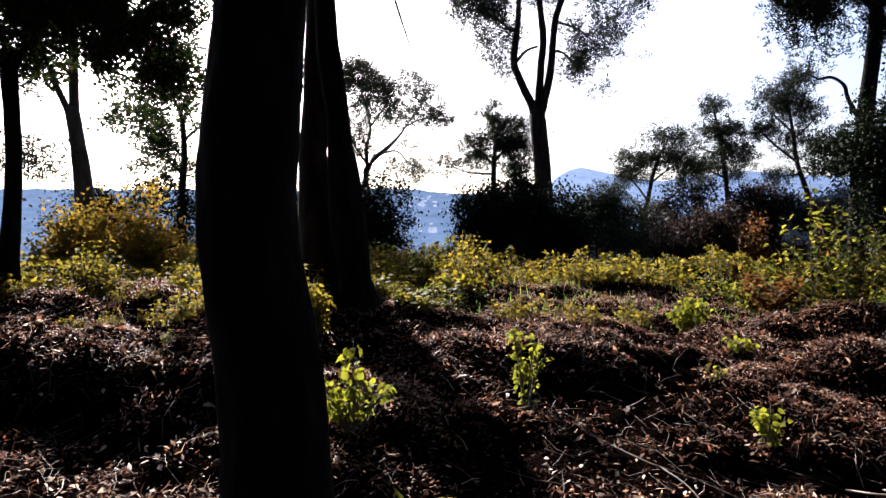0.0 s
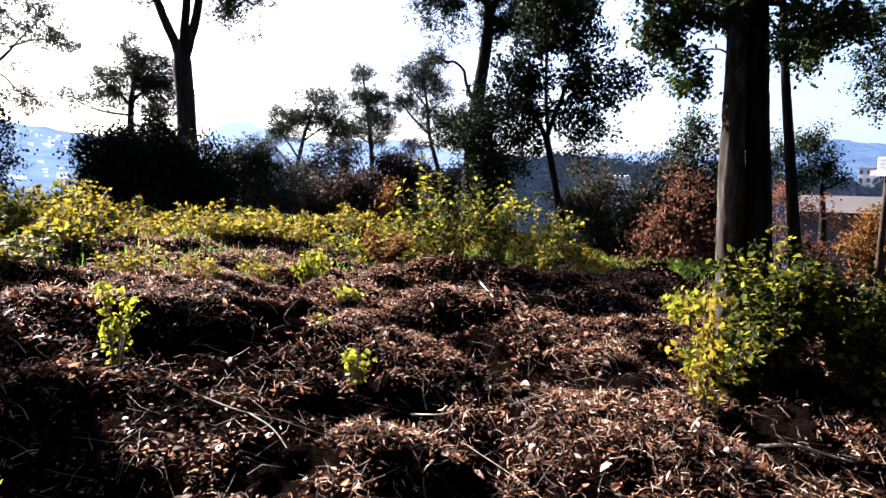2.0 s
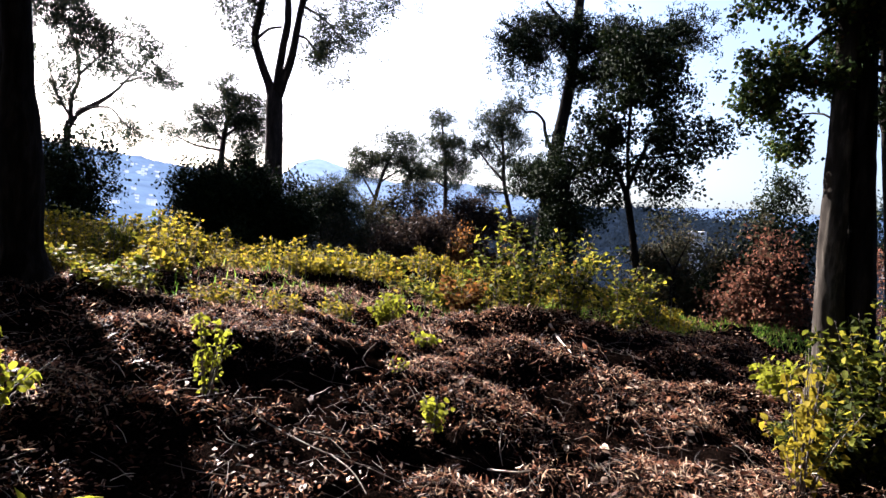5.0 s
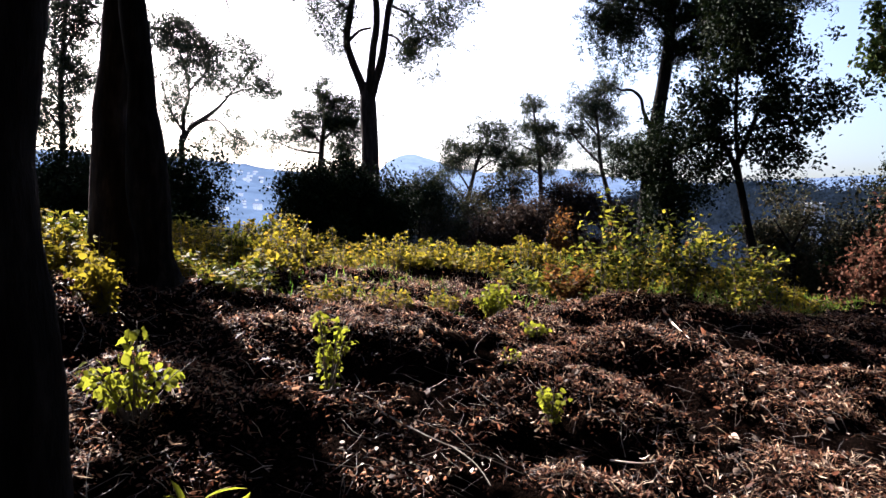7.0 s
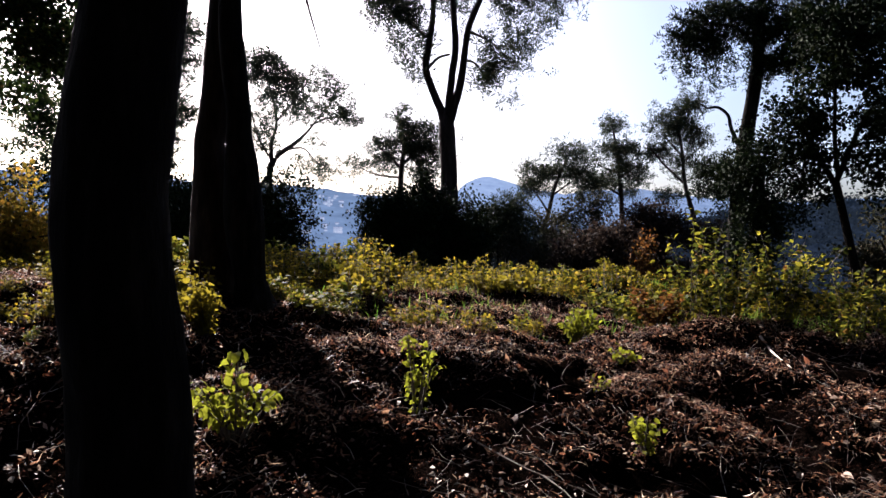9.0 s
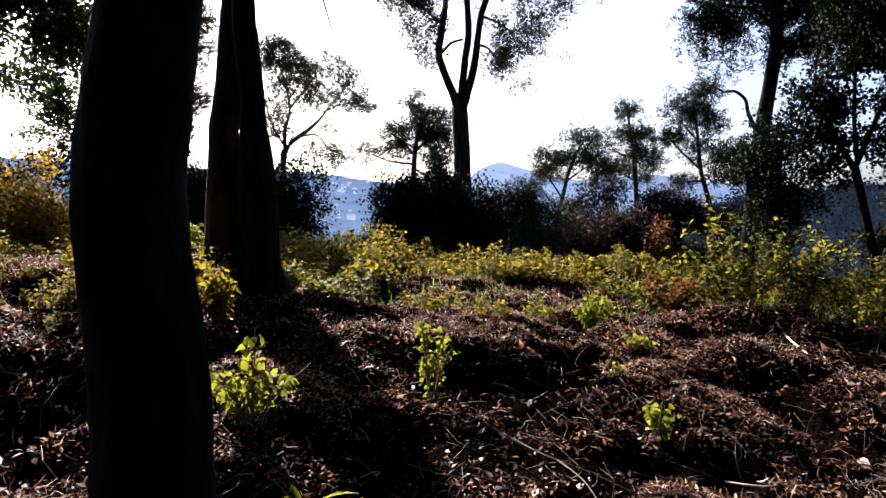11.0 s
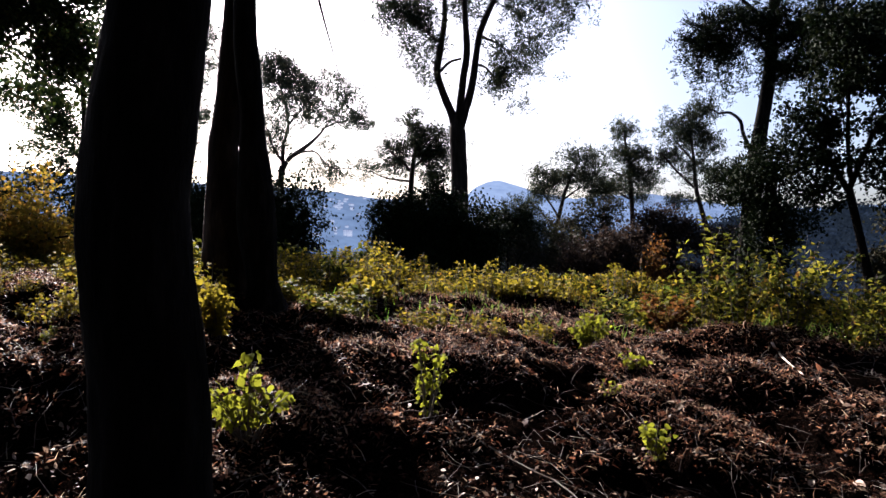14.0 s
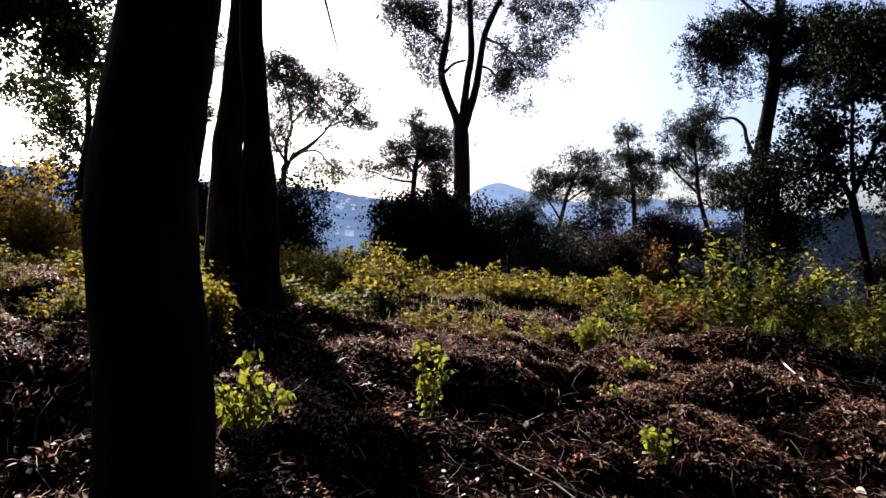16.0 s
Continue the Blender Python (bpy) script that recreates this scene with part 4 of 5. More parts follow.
tree("pine_tree", (11.06, 26.0), 23.1,
     trunk=[(-0.0, -0.21, 0.123), (-0.07, 2.13, 0.101), (-0.19, 3.76, 0.09), (-0.34, 4.93, 0.068), (-0.56, 6.21, 0.034)],
     limbs=[[(-0.22, 4.0, 0.045), (0.39, 4.46, 0.033), (0.71, 4.64, 0.022)], [(-0.25, 4.23, 0.045), (-0.85, 4.47, 0.034), (-1.19, 4.66, 0.023)], [(-0.34, 4.93, 0.045), (0.14, 5.34, 0.033)], [(-0.16, 3.3, 0.045), (-0.94, 3.77, 0.034)]],
     crown=[(-0.56, 6.19, 0.5, 0.38), (-0.13, 5.34, 0.76, 0.42), (-0.75, 5.05, 0.55, 0.33), (-0.24, 4.46, 0.99, 0.38), (-0.83, 3.95, 0.59, 0.31), (0.4, 4.11, 0.58, 0.28), (0.08, 3.53, 0.63, 0.23)],
     style="pine",
     bark=bark_pine,
     density=1.3,
     label="slim pine with an open pointed crown", category="tree")

tree("pine_tree", (13.31, 23.78), 29.4,
     trunk=[(0.0, 0.19, 0.12), (-0.27, 2.14, 0.101), (-0.68, 3.66, 0.081), (-0.83, 4.97, 0.061), (-1.06, 6.28, 0.041)],
     limbs=[[(-0.68, 3.66, 0.051), (-1.43, 4.38, 0.042), (-1.97, 5.01, 0.021)], [(-0.78, 4.53, 0.051), (-0.33, 4.95, 0.03), (-0.04, 5.27, 0.02)], [(-0.57, 3.23, 0.041), (-1.28, 3.19, 0.031), (-1.8, 3.12, 0.021)], [(-0.8, 4.75, 0.041), (-1.47, 5.54, 0.031)]],
     crown=[(-0.79, 6.7, 0.69, 0.44), (-1.55, 6.18, 0.54, 0.4), (-1.0, 5.85, 0.78, 0.44), (-0.38, 5.49, 0.44, 0.44), (-1.56, 5.17, 0.5, 0.27), (-0.71, 4.49, 0.73, 0.31), (-1.39, 3.19, 0.62, 0.24), (-0.26, 4.2, 0.44, 0.22), (-1.97, 4.9, 0.38, 0.22)],
     style="pine",
     bark=bark_pine,
     density=1.3,
     label="tall pine with sparse tiers of foliage", category="tree")

tree("pine_tree", (5.2, 21.64), 13.5,
     trunk=[(0.0, 0.01, 0.114), (0.02, 1.34, 0.095), (0.04, 2.29, 0.057)],
     crown=[(0.03, 2.39, 0.42, 0.34), (-0.24, 1.91, 0.57, 0.34), (0.33, 1.82, 0.57, 0.38), (-0.63, 2.28, 0.34, 0.23), (-0.42, 1.43, 0.76, 0.46), (0.16, 1.15, 0.76, 0.5), (-0.9, 1.71, 0.42, 0.42)],
     style="pine",
     bark=bark_pine,
     density=2.6,
     label="low bushy young pine on the slope", category="tree")

tree("bare_shrub", (4.4, 19.77), 12.5,
     trunk=[(0.0, -0.23, 0.086), (-0.02, 0.47, 0.06)],
     limbs=[[(-0.01, 0.12, 0.043), (-0.46, 0.98, 0.017)], [(-0.01, 0.12, 0.043), (0.4, 1.09, 0.017)], [(-0.01, 0.12, 0.043), (-0.04, 1.34, 0.017)], [(-0.01, 0.12, 0.035), (0.83, 0.84, 0.017)]],
     crown=[(-0.11, 0.64, 0.73, 0.52), (0.49, 0.83, 0.55, 0.52), (-0.62, 0.37, 0.59, 0.42), (0.93, 0.49, 0.44, 0.48)],
     style="grey",
     bark=bark_backlit,
     density=0.8,
     label="grey twiggy shrub with sparse leaves on the slope", category="shrub")

tree("brown_bush", (6.46, 17.08), 20.8,
     trunk=[(-0.0, -0.28, 0.118), (-0.02, 0.33, 0.066)],
     limbs=[[(-0.01, 0.18, 0.044), (-0.56, 1.08, 0.022)], [(-0.01, 0.18, 0.044), (0.53, 1.41, 0.022)], [(-0.01, 0.18, 0.044), (-0.05, 1.4, 0.022)]],
     crown=[(-0.27, 1.16, 0.83, 0.58), (0.44, 1.03, 0.82, 0.64), (-0.82, 0.76, 0.57, 0.49), (-0.03, 0.63, 1.33, 0.52), (0.75, 1.41, 0.49, 0.39)],
     style="brown",
     bark=bark_backlit,
     density=1.7,
     label="rounded bush with dull brown dry leaves", category="bush")

tree("orange_bush", (7.23, 15.67), 24.9,
     trunk=[(0.0, 0.01, 0.067), (-0.01, 0.29, 0.04)],
     crown=[(-0.03, 0.86, 0.29, 0.37), (0.18, 0.51, 0.24, 0.22), (-0.22, 0.57, 0.24, 0.23)],
     style="orange",
     bark=bark_backlit,
     density=1.6,
     label="small bush of orange autumn leaves", category="bush")

tree("pine_tree", (9.6, 15.56), 31.5,
     trunk=[(-0.0, 0.03, 0.254), (-0.03, 1.26, 0.217), (0.01, 2.33, 0.209), (0.09, 3.54, 0.193), (0.22, 4.6, 0.177), (0.36, 5.79, 0.161), (0.37, 6.82, 0.146), (0.42, 8.14, 0.117), (0.42, 9.6, 0.073)],
     limbs=[[(0.08, 3.69, 0.067), (-0.19, 4.29, 0.052), (-0.27, 4.62, 0.045), (-0.52, 4.83, 0.038), (-0.76, 4.81, 0.03), (-0.9, 4.89, 0.015)], [(0.37, 6.23, 0.066), (-0.14, 6.83, 0.045), (-0.89, 7.0, 0.023)], [(0.37, 6.38, 0.066), (1.16, 6.81, 0.043), (2.27, 6.93, 0.027), (3.2, 7.33, 0.013)], [(0.34, 5.64, 0.051), (0.93, 5.93, 0.036), (1.62, 6.22, 0.021)], [(0.38, 6.97, 0.059), (-0.5, 7.88, 0.037)], [(0.08, 3.24, 0.045), (-0.53, 3.38, 0.03)]],
     crown=[(-0.86, 6.47, 0.64, 0.49), (-1.26, 6.86, 0.46, 0.34), (-0.3, 7.13, 0.89, 0.43), (-0.97, 5.87, 0.33, 0.19), (1.16, 6.81, 1.14, 0.54), (0.79, 5.93, 0.87, 0.45), (2.27, 6.93, 1.09, 0.44), (1.9, 6.21, 0.83, 0.59), (-0.21, 3.0, 0.51, 0.61), (-0.52, 3.3, 0.3, 0.34), (3.21, 7.19, 0.91, 0.34)],
     style="backlit_pine",
     bark=bark_backlit,
     density=1.4,
     label="tall dark pine with a hooked dead branch", category="tree")

tree("ivy_tree", (9.56, 14.4), 33.5,
     trunk=[(-0.0, 0.14, 0.278), (-0.07, 1.29, 0.222), (-0.14, 2.29, 0.167), (-0.1, 3.43, 0.097)],
     crown=[(-0.17, 2.29, 0.45, 0.63), (-0.15, 3.07, 0.47, 0.52), (-0.19, 1.43, 0.5, 0.49), (0.26, 2.02, 0.47, 0.57), (-0.06, 3.85, 0.41, 0.43)],
     style="dense",
     bark=bark_backlit,
     density=2.4,
     label="trunk thickly overgrown with dark ivy", category="tree")

tree("oak_tree", (8.9, 10.52), 40.2,
     trunk=[(0.0, 0.4, 0.112), (-0.09, 0.72, 0.092), (-0.23, 1.38, 0.077), (-0.37, 2.03, 0.073), (-0.49, 2.53, 0.073)],
     limbs=[[(-0.49, 2.47, 0.057), (-0.73, 2.96, 0.047), (-1.06, 3.57, 0.037), (-1.41, 4.03, 0.022)], [(-0.49, 2.49, 0.057), (-0.28, 3.13, 0.046), (-0.04, 3.78, 0.035), (0.33, 4.19, 0.02)], [(-0.45, 2.64, 0.042), (-0.52, 3.35, 0.036), (-0.52, 4.22, 0.021)], [(-0.25, 3.18, 0.026), (0.3, 3.24, 0.02), (0.78, 3.39, 0.01)], [(-0.82, 3.07, 0.026), (-1.34, 2.85, 0.022), (-1.6, 2.56, 0.011)]],
     crown=[(-0.2, 4.45, 0.9, 0.6), (-1.02, 3.93, 0.6, 0.66), (0.26, 3.52, 0.71, 0.53), (-0.95, 2.86, 0.59, 0.47), (0.15, 2.68, 0.53, 0.47), (-0.58, 5.21, 0.79, 0.49), (1.03, 3.66, 0.36, 0.3), (-0.87, 2.52, 0.29, 0.24)],
     style="holm",
     bark=bark_backlit,
     density=1.6,
     label="dark evergreen oak with a thin curved trunk and full crown", category="tree")

tree("oak_tree", (5.16, 3.79), 51.6,
     trunk=[(0.0, 0.20, 0.165), (-0.0, 0.40, 0.141), (-0.0, 0.60, 0.122), (-0.03, 1.10, 0.113), (-0.05, 1.60, 0.108), (-0.06, 2.08, 0.098), (-0.07, 2.56, 0.089), (-0.08, 3.03, 0.084), (-0.1, 3.95, 0.07), (-0.17, 5.28, 0.056)],
     limbs=[[(-0.08, 2.78, 0.03), (-0.3, 2.86, 0.022), (-0.62, 3.0, 0.013)], [(-0.08, 3.28, 0.037), (0.2, 3.62, 0.027), (0.53, 3.85, 0.017)], [(-0.07, 2.46, 0.012), (-0.2, 2.6, 0.009), (-0.45, 2.62, 0.006)]],
     crown=[(-0.51, 2.86, 0.34, 0.17), (-0.48, 2.6, 0.26, 0.14), (-0.45, 2.35, 0.15, 0.14), (-0.22, 2.9, 0.12, 0.12), (-0.62, 3.1, 0.4, 0.16), (-0.72, 2.72, 0.1, 0.12), (-0.3, 3.5, 0.8, 0.3)],
     style="spray",
     bark=bark_oak,
     density=1.5,
     label="straight oak with pale bark lit along one side", category="tree")

tree("oak_tree", (5.36, 3.65), 53.9,
     trunk=[(0.0, 0.31, 0.144), (-0.04, 0.91, 0.121), (-0.08, 1.60, 0.105), (-0.12, 2.09, 0.098), (-0.18, 3.04, 0.093), (-0.2, 3.97, 0.079), (-0.28, 5.31, 0.06)],
     limbs=[[(-0.16, 2.98, 0.036), (0.1, 2.94, 0.022), (0.42, 2.88, 0.012)], [(-0.17, 3.48, 0.042), (-0.5, 3.3, 0.024), (-0.73, 3.1, 0.015)]],
     crown=[(0.06, 2.9, 0.26, 0.13), (0.15, 2.66, 0.14, 0.15), (0.38, 2.86, 0.24, 0.17), (-0.17, 3.18, 0.39, 0.18), (0.5, 2.72, 0.1, 0.12), (-0.1, 3.6, 0.9, 0.3)],
     style="spray",
     bark=bark_backlit,
     density=1.5,
     label="thick dark oak trunk standing behind the pale one", category="tree")

tree("oak_tree", (10.49, 6.62), 56.8,
     trunk=[(0.0, 0.28, 0.115), (-0.05, 0.77, 0.102), (-0.14, 1.53, 0.089), (-0.24, 2.39, 0.08), (-0.35, 3.33, 0.071), (-0.43, 4.17, 0.063), (-0.57, 5.27, 0.045)],
     limbs=[[(-0.35, 3.33, 0.036), (-0.49, 3.80, 0.027), (-0.53, 4.17, 0.018)], [(-0.39, 3.70, 0.031), (-0.17, 3.92, 0.022), (0.08, 4.04, 0.013)], [(-0.41, 3.98, 0.027), (-0.72, 4.37, 0.018)]],
     crown=[(-0.18, 4.06, 0.32, 0.17), (0.01, 3.82, 0.24, 0.13), (-0.48, 4.03, 0.2, 0.21), (0.15, 4.26, 0.31, 0.21), (0.49, 4.11, 0.25, 0.21)],
     style="holm",
     bark=bark_backlit,
     density=0.7,
     label="thin dark oak stem with a few leafy twigs", category="tree")

tree("oak_tree", (18.31, 9.03), 63.4,
     trunk=[(0.0, -0.38, 0.092), (-0.07, 0.84, 0.086), (-0.13, 2.19, 0.085), (-0.21, 3.83, 0.079), (-0.26, 5.29, 0.059), (-0.29, 6.59, 0.039)],
     limbs=[[(-0.22, 4.12, 0.033), (0.11, 4.69, 0.019), (0.39, 5.11, 0.013)], [(-0.24, 4.56, 0.033), (-0.64, 5.17, 0.02), (-0.88, 5.63, 0.013)], [(-0.26, 5.29, 0.033), (0.08, 5.84, 0.019)], [(-0.21, 3.61, 0.026), (-0.61, 3.91, 0.013)]],
     crown=[(-0.37, 5.01, 0.6, 0.61), (-0.85, 5.78, 0.46, 0.46), (0.12, 5.27, 0.59, 0.69), (0.64, 5.80, 0.69, 0.82), (-0.79, 3.92, 0.27, 0.18), (0.1, 3.97, 0.41, 0.3), (-0.34, 6.31, 0.78, 0.6), (1.14, 4.78, 0.6, 0.72), (-0.59, 4.43, 0.35, 0.27)],
     style="holm",
     bark=bark_backlit,
     density=0.75,
     label="slender oak rising behind the notice board", category="tree")

tree("autumn_tree", (14.33, 5.69), 68.0,
     trunk=[(0.0, -0.72, 0.117), (-0.11, 0.15, 0.09), (-0.25, 1.23, 0.063), (-0.41, 2.52, 0.036)],
     limbs=[[(-0.22, 1.02, 0.032), (-0.73, 1.43, 0.019)], [(-0.28, 1.56, 0.032), (0.03, 2.10, 0.018)], [(-0.34, 2.09, 0.027), (-0.7, 2.74, 0.019)]],
     crown=[(-0.48, 2.85, 0.33, 0.42), (-0.29, 2.20, 0.41, 0.39), (-0.68, 2.47, 0.24, 0.24), (-0.34, 1.12, 0.46, 0.44), (-0.11, 0.59, 0.45, 0.43), (0.15, 1.68, 0.52, 0.96), (-0.68, 0.76, 0.32, 0.22)],
     style="orange",
     bark=bark_backlit,
     density=1.3,
     label="small tree full of orange autumn leaves", category="tree")

tree("evergreen_shrub", (15.3, 6.1), 68.3,
     trunk=[(0.0, -0.46, 0.1), (-0.08, 0.49, 0.06)],
     crown=[(-0.29, 2.49, 0.26, 0.33), (-0.19, 1.91, 0.4, 0.4), (-0.05, 1.44, 0.46, 0.35), (-0.42, 1.60, 0.27, 0.36), (-0.16, 0.25, 0.51, 0.43)],
     style="dense",
     bark=bark_backlit,
     density=1.5,
     label="dark green shrub among the autumn leaves", category="shrub")

tree("orange_bush", (18.9, 9.05), 64.1,
     trunk=[(0.0, -0.05, 0.058), (-0.04, 0.49, 0.035)],
     crown=[(-0.02, 1.00, 0.35, 0.2), (-0.82, 0.96, 0.39, 0.19), (-0.42, 0.81, 0.43, 0.19), (0.17, 0.71, 0.28, 0.21)],
     style="orange",
     bark=bark_backlit,
     density=1.6,
     label="low hedge of rusty orange leaves", category="bush")

tree("red_bush", (11.08, 9.18), 49.4,
     trunk=[(-0.0, -0.14, 0.068), (-0.03, 0.34, 0.04)],
     limbs=[[(-0.02, 0.22, 0.028), (-0.4, 0.91, 0.011)], [(-0.02, 0.22, 0.028), (0.14, 1.40, 0.011)]],
     crown=[(-0.06, 1.34, 0.38, 0.31), (-0.35, 0.91, 0.48, 0.31), (0.19, 0.82, 0.4, 0.4), (-0.64, 1.08, 0.35, 0.26), (-0.8, 0.65, 0.4, 0.31), (-0.15, 0.45, 0.57, 0.26)],
     style="red",
     bark=bark_backlit,
     density=1.7,
     label="bush with reddish brown autumn leaves", category="bush")

tree("evergreen_shrub", (15.07, 12.21), 50.2,
     trunk=[(-0.0, 0.17, 0.122), (-0.09, 1.75, 0.068)],
     crown=[(-0.17, 3.00, 0.4, 0.38), (-0.52, 2.45, 0.46, 0.38), (0.03, 2.23, 0.42, 0.48), (-0.79, 1.89, 0.37, 0.35), (-0.41, 3.23, 0.21, 0.19)],
     style="dense",
     bark=bark_backlit,
     density=1.1,
     label="open evergreen tree on the slope", category="tree")

tree("evergreen_shrub", (20.97, 12.49), 58.8,
     trunk=[(-0.0, 0.27, 0.12), (-0.12, 1.97, 0.069)],
     limbs=[[(-0.11, 1.78, 0.043), (0.62, 2.18, 0.025)]],
     crown=[(-0.76, 3.04, 0.47, 0.44), (-0.37, 2.99, 0.42, 0.47), (-1.52, 2.77, 0.47, 0.58), (-0.49, 2.43, 0.73, 0.37), (0.23, 2.4, 0.58, 0.22), (-0.75, 1.99, 0.58, 0.31)],
     style="dense",
     bark=bark_backlit,
     density=1.3,
     label="dark spreading evergreen beyond the trunks", category="tree")

tree("brown_bush", (11.61, 12.94), 40.9,
     trunk=[(0.0, -0.24, 0.087), (-0.03, 0.35, 0.051)],
     crown=[(-0.11, 1.97, 0.41, 0.36), (-0.08, 1.48, 0.63, 0.45), (0.29, 0.92, 0.59, 0.45), (-0.55, 0.94, 0.41, 0.37), (0.82, 0.98, 0.48, 0.48), (1.14, 0.6, 0.56, 0.52), (0.76, 0.36, 0.74, 0.45)],
     style="greyg",
     bark=bark_backlit,
     density=1.7,
     label="tall shrub with dull olive leaves on the slope", category="shrub")

tree("brown_bush", (18.32, 12.89), 54.4,
     trunk=[(-0.0, 0.26, 0.101), (-0.05, 0.98, 0.059)],
     crown=[(1.09, 1.21, 0.42, 0.39), (1.92, 0.72, 0.56, 0.31), (0.42, 1.53, 0.33, 0.46)],
     style="red",
     bark=bark_backlit,
     density=0.9,
     label="thin reddish bush below the house", category="bush")

tree("brown_bush", (11.02, 11.99), 42.6,
     trunk=[(0.0, 0.53, 0.07), (-0.03, 1.04, 0.041)],
     limbs=[[(-0.03, 0.92, 0.029), (-0.42, 1.54, 0.012)], [(-0.03, 0.92, 0.029), (0.27, 1.7, 0.011)]],
     crown=[(1.24, 1.48, 0.42, 0.35), (1.09, 0.9, 0.49, 0.45), (1.53, 1.89, 0.35, 0.35), (0.3, 0.75, 0.49, 0.35)],
     style="greyg",
     bark=bark_backlit,
     density=1.2,
     label="dull brown-green bush below the oak", category="bush")

tree("evergreen_shrub", (11.62, 9.89), 49.7,
     trunk=[(0.0, 0.70, 0.059), (-0.03, 1.15, 0.034)],
     crown=[(-0.24, 1.37, 0.46, 0.46), (0.42, 1.58, 0.43, 0.44), (0.08, 0.99, 0.68, 0.34), (-0.62, 0.99, 0.41, 0.39)],
     style="holm",
     bark=bark_backlit,
     density=1.3,
     label="wide dark green bush on the slope", category="shrub")

tree("brown_bush", (5.93, 20.41), 16.2,
     trunk=[(0.0, -0.45, 0.089), (-0.01, 0.1, 0.053)],
     crown=[(0.05, 0.91, 0.53, 0.51), (-0.75, 0.89, 0.65, 0.47), (0.52, 1.41, 0.35, 0.32)],
     style="greyg",
     bark=bark_backlit,
     density=2.4,
     label="dusky olive shrub on the far slope", category="shrub")

tree("brown_bush", (8.1, 22.86), 19.6,
     trunk=[(0.0, -0.24, 0.099), (-0.02, 0.58, 0.06)],
     crown=[(-0.26, 1.96, 0.72, 0.53), (0.61, 2.52, 0.59, 0.49), (-1.07, 1.88, 0.53, 0.45), (0.16, 1.19, 1.19, 0.61)],
     style="greyg",
     bark=bark_backlit,
     density=2.2,
     label="dusky scrub on the slope below the pines", category="shrub")

tree("brown_bush", (10.86, 22.8), 25.6,
     trunk=[(0.0, -0.2, 0.098), (-0.03, 0.62, 0.059)],
     crown=[(-0.48, 2.43, 0.71, 0.62), (0.41, 2.03, 0.58, 0.57), (1.18, 1.68, 0.56, 0.61), (-0.05, 1.45, 1.17, 0.74), (2.02, 1.79, 0.62, 0.68)],
     style="brown",
     bark=bark_backlit,
     density=2.0,
     label="dull brown scrub on the slope", category="shrub")

# ---- shrubs and young plants ----
shrub("shrub", (4.03, 7.5), 1.95, 0.42, 10, 42, (0.076, 0.05), leaf_shrub, "tall yellow-green shrub with thin upright shoots", "shrub", 11)
shrub("shrub", (4.25, 7.1), 1.3, 0.6, 19, 46, (0.07, 0.046), leaf_shrub, "bushy yellow-green shrub on the ridge", "shrub", 12)
shrub("shrub", (4.75, 6.85), 1.35, 0.65, 22, 46, (0.07, 0.046), leaf_shrub, "bushy yellow-green shrub with rounded leaves", "shrub", 13)
shrub("shrub", (5.25, 6.5), 1.15, 0.55, 17, 44, (0.07, 0.046), leaf_shrub, "lower yellow-green shrub at the thicket's end", "shrub", 14)
shrub("shrub", (3.6, 7.5), 0.7, 0.35, 14, 46, (0.075, 0.05), leaf_orange, "small shrub with orange-tinged leaves", "shrub", 15)
shrub("sapling", (-0.6, 4.06), 0.48, 0.34, 20, 13, (0.068, 0.042), leaf_green, "bright green sapling with large backlit leaves", "sapling", 21, bare=0.3, single=True)
shrub("sapling", (-0.59, 4.06), 0.74, 0.04, 2, 6, (0.10, 0.065), leaf_green, "single shoot with broad pale green leaves", "sapling", 22, bare=0.75, single=True)
shrub("sapling", (0.5, 4.72), 0.72, 0.2, 9, 24, (0.052, 0.035), leaf_green, "thin bright green young plant", "sapling", 23, single=True)
shrub("sapling", (2.48, 7.04), 0.5, 0.26, 24, 26, (0.055, 0.04), leaf_green, "compact bright green round plant", "sapling", 24, single=True)
shrub("sapling", (1.97, 4.27), 0.38, 0.14, 9, 16, (0.05, 0.036), leaf_green, "small green plant beside a white leaf", "sapling", 25, single=True)
shrub("sapling", (2.41, 5.68), 0.2, 0.16, 7, 10, (0.06, 0.045), leaf_green, "tiny plant with a few flat leaves", "sapling", 26, single=True)
shrub("sapling", (-1.17, 5.87), 0.58, 0.28, 20, 34, (0.065, 0.045), leaf_yellow, "yellow-green plant with some orange leaves", "sapling", 27, single=True)
shrub("sapling", (1.95, 5.07), 0.16, 0.08, 4, 8, (0.05, 0.035), leaf_green, "tiny green seedling on bare soil", "sapling", 28, single=True)
shrub("sapling", (-0.17, 3.11), 0.26, 0.03, 2, 4, (0.17, 0.05), leaf_green, "low plant with long yellow-edged leaves", "sapling", 29, bare=0.85, droop=0.1, single=True)
shrub("sapling", (3.85, 2.92), 0.98, 0.3, 16, 20, (0.07, 0.045), leaf_yellow, "leafy yellow-green sapling at the foot of the oak", "sapling", 31, single=True)
shrub("sapling", (5.2, 4.3), 0.6, 0.24, 12, 22, (0.08, 0.05), leaf_green, "green sapling beside the pale trunk", "sapling", 32, single=True)
shrub("shrub", (4.68, 3.4), 0.75, 0.42, 38, 70, (0.065, 0.045), leaf_weed, "low green shrub before the pale trunk", "shrub", 37)
shrub("shrub", (5.04, 3.29), 1.5, 0.5, 40, 84, (0.065, 0.045), leaf_weed, "tall green shrub beside the trunks", "shrub", 33)
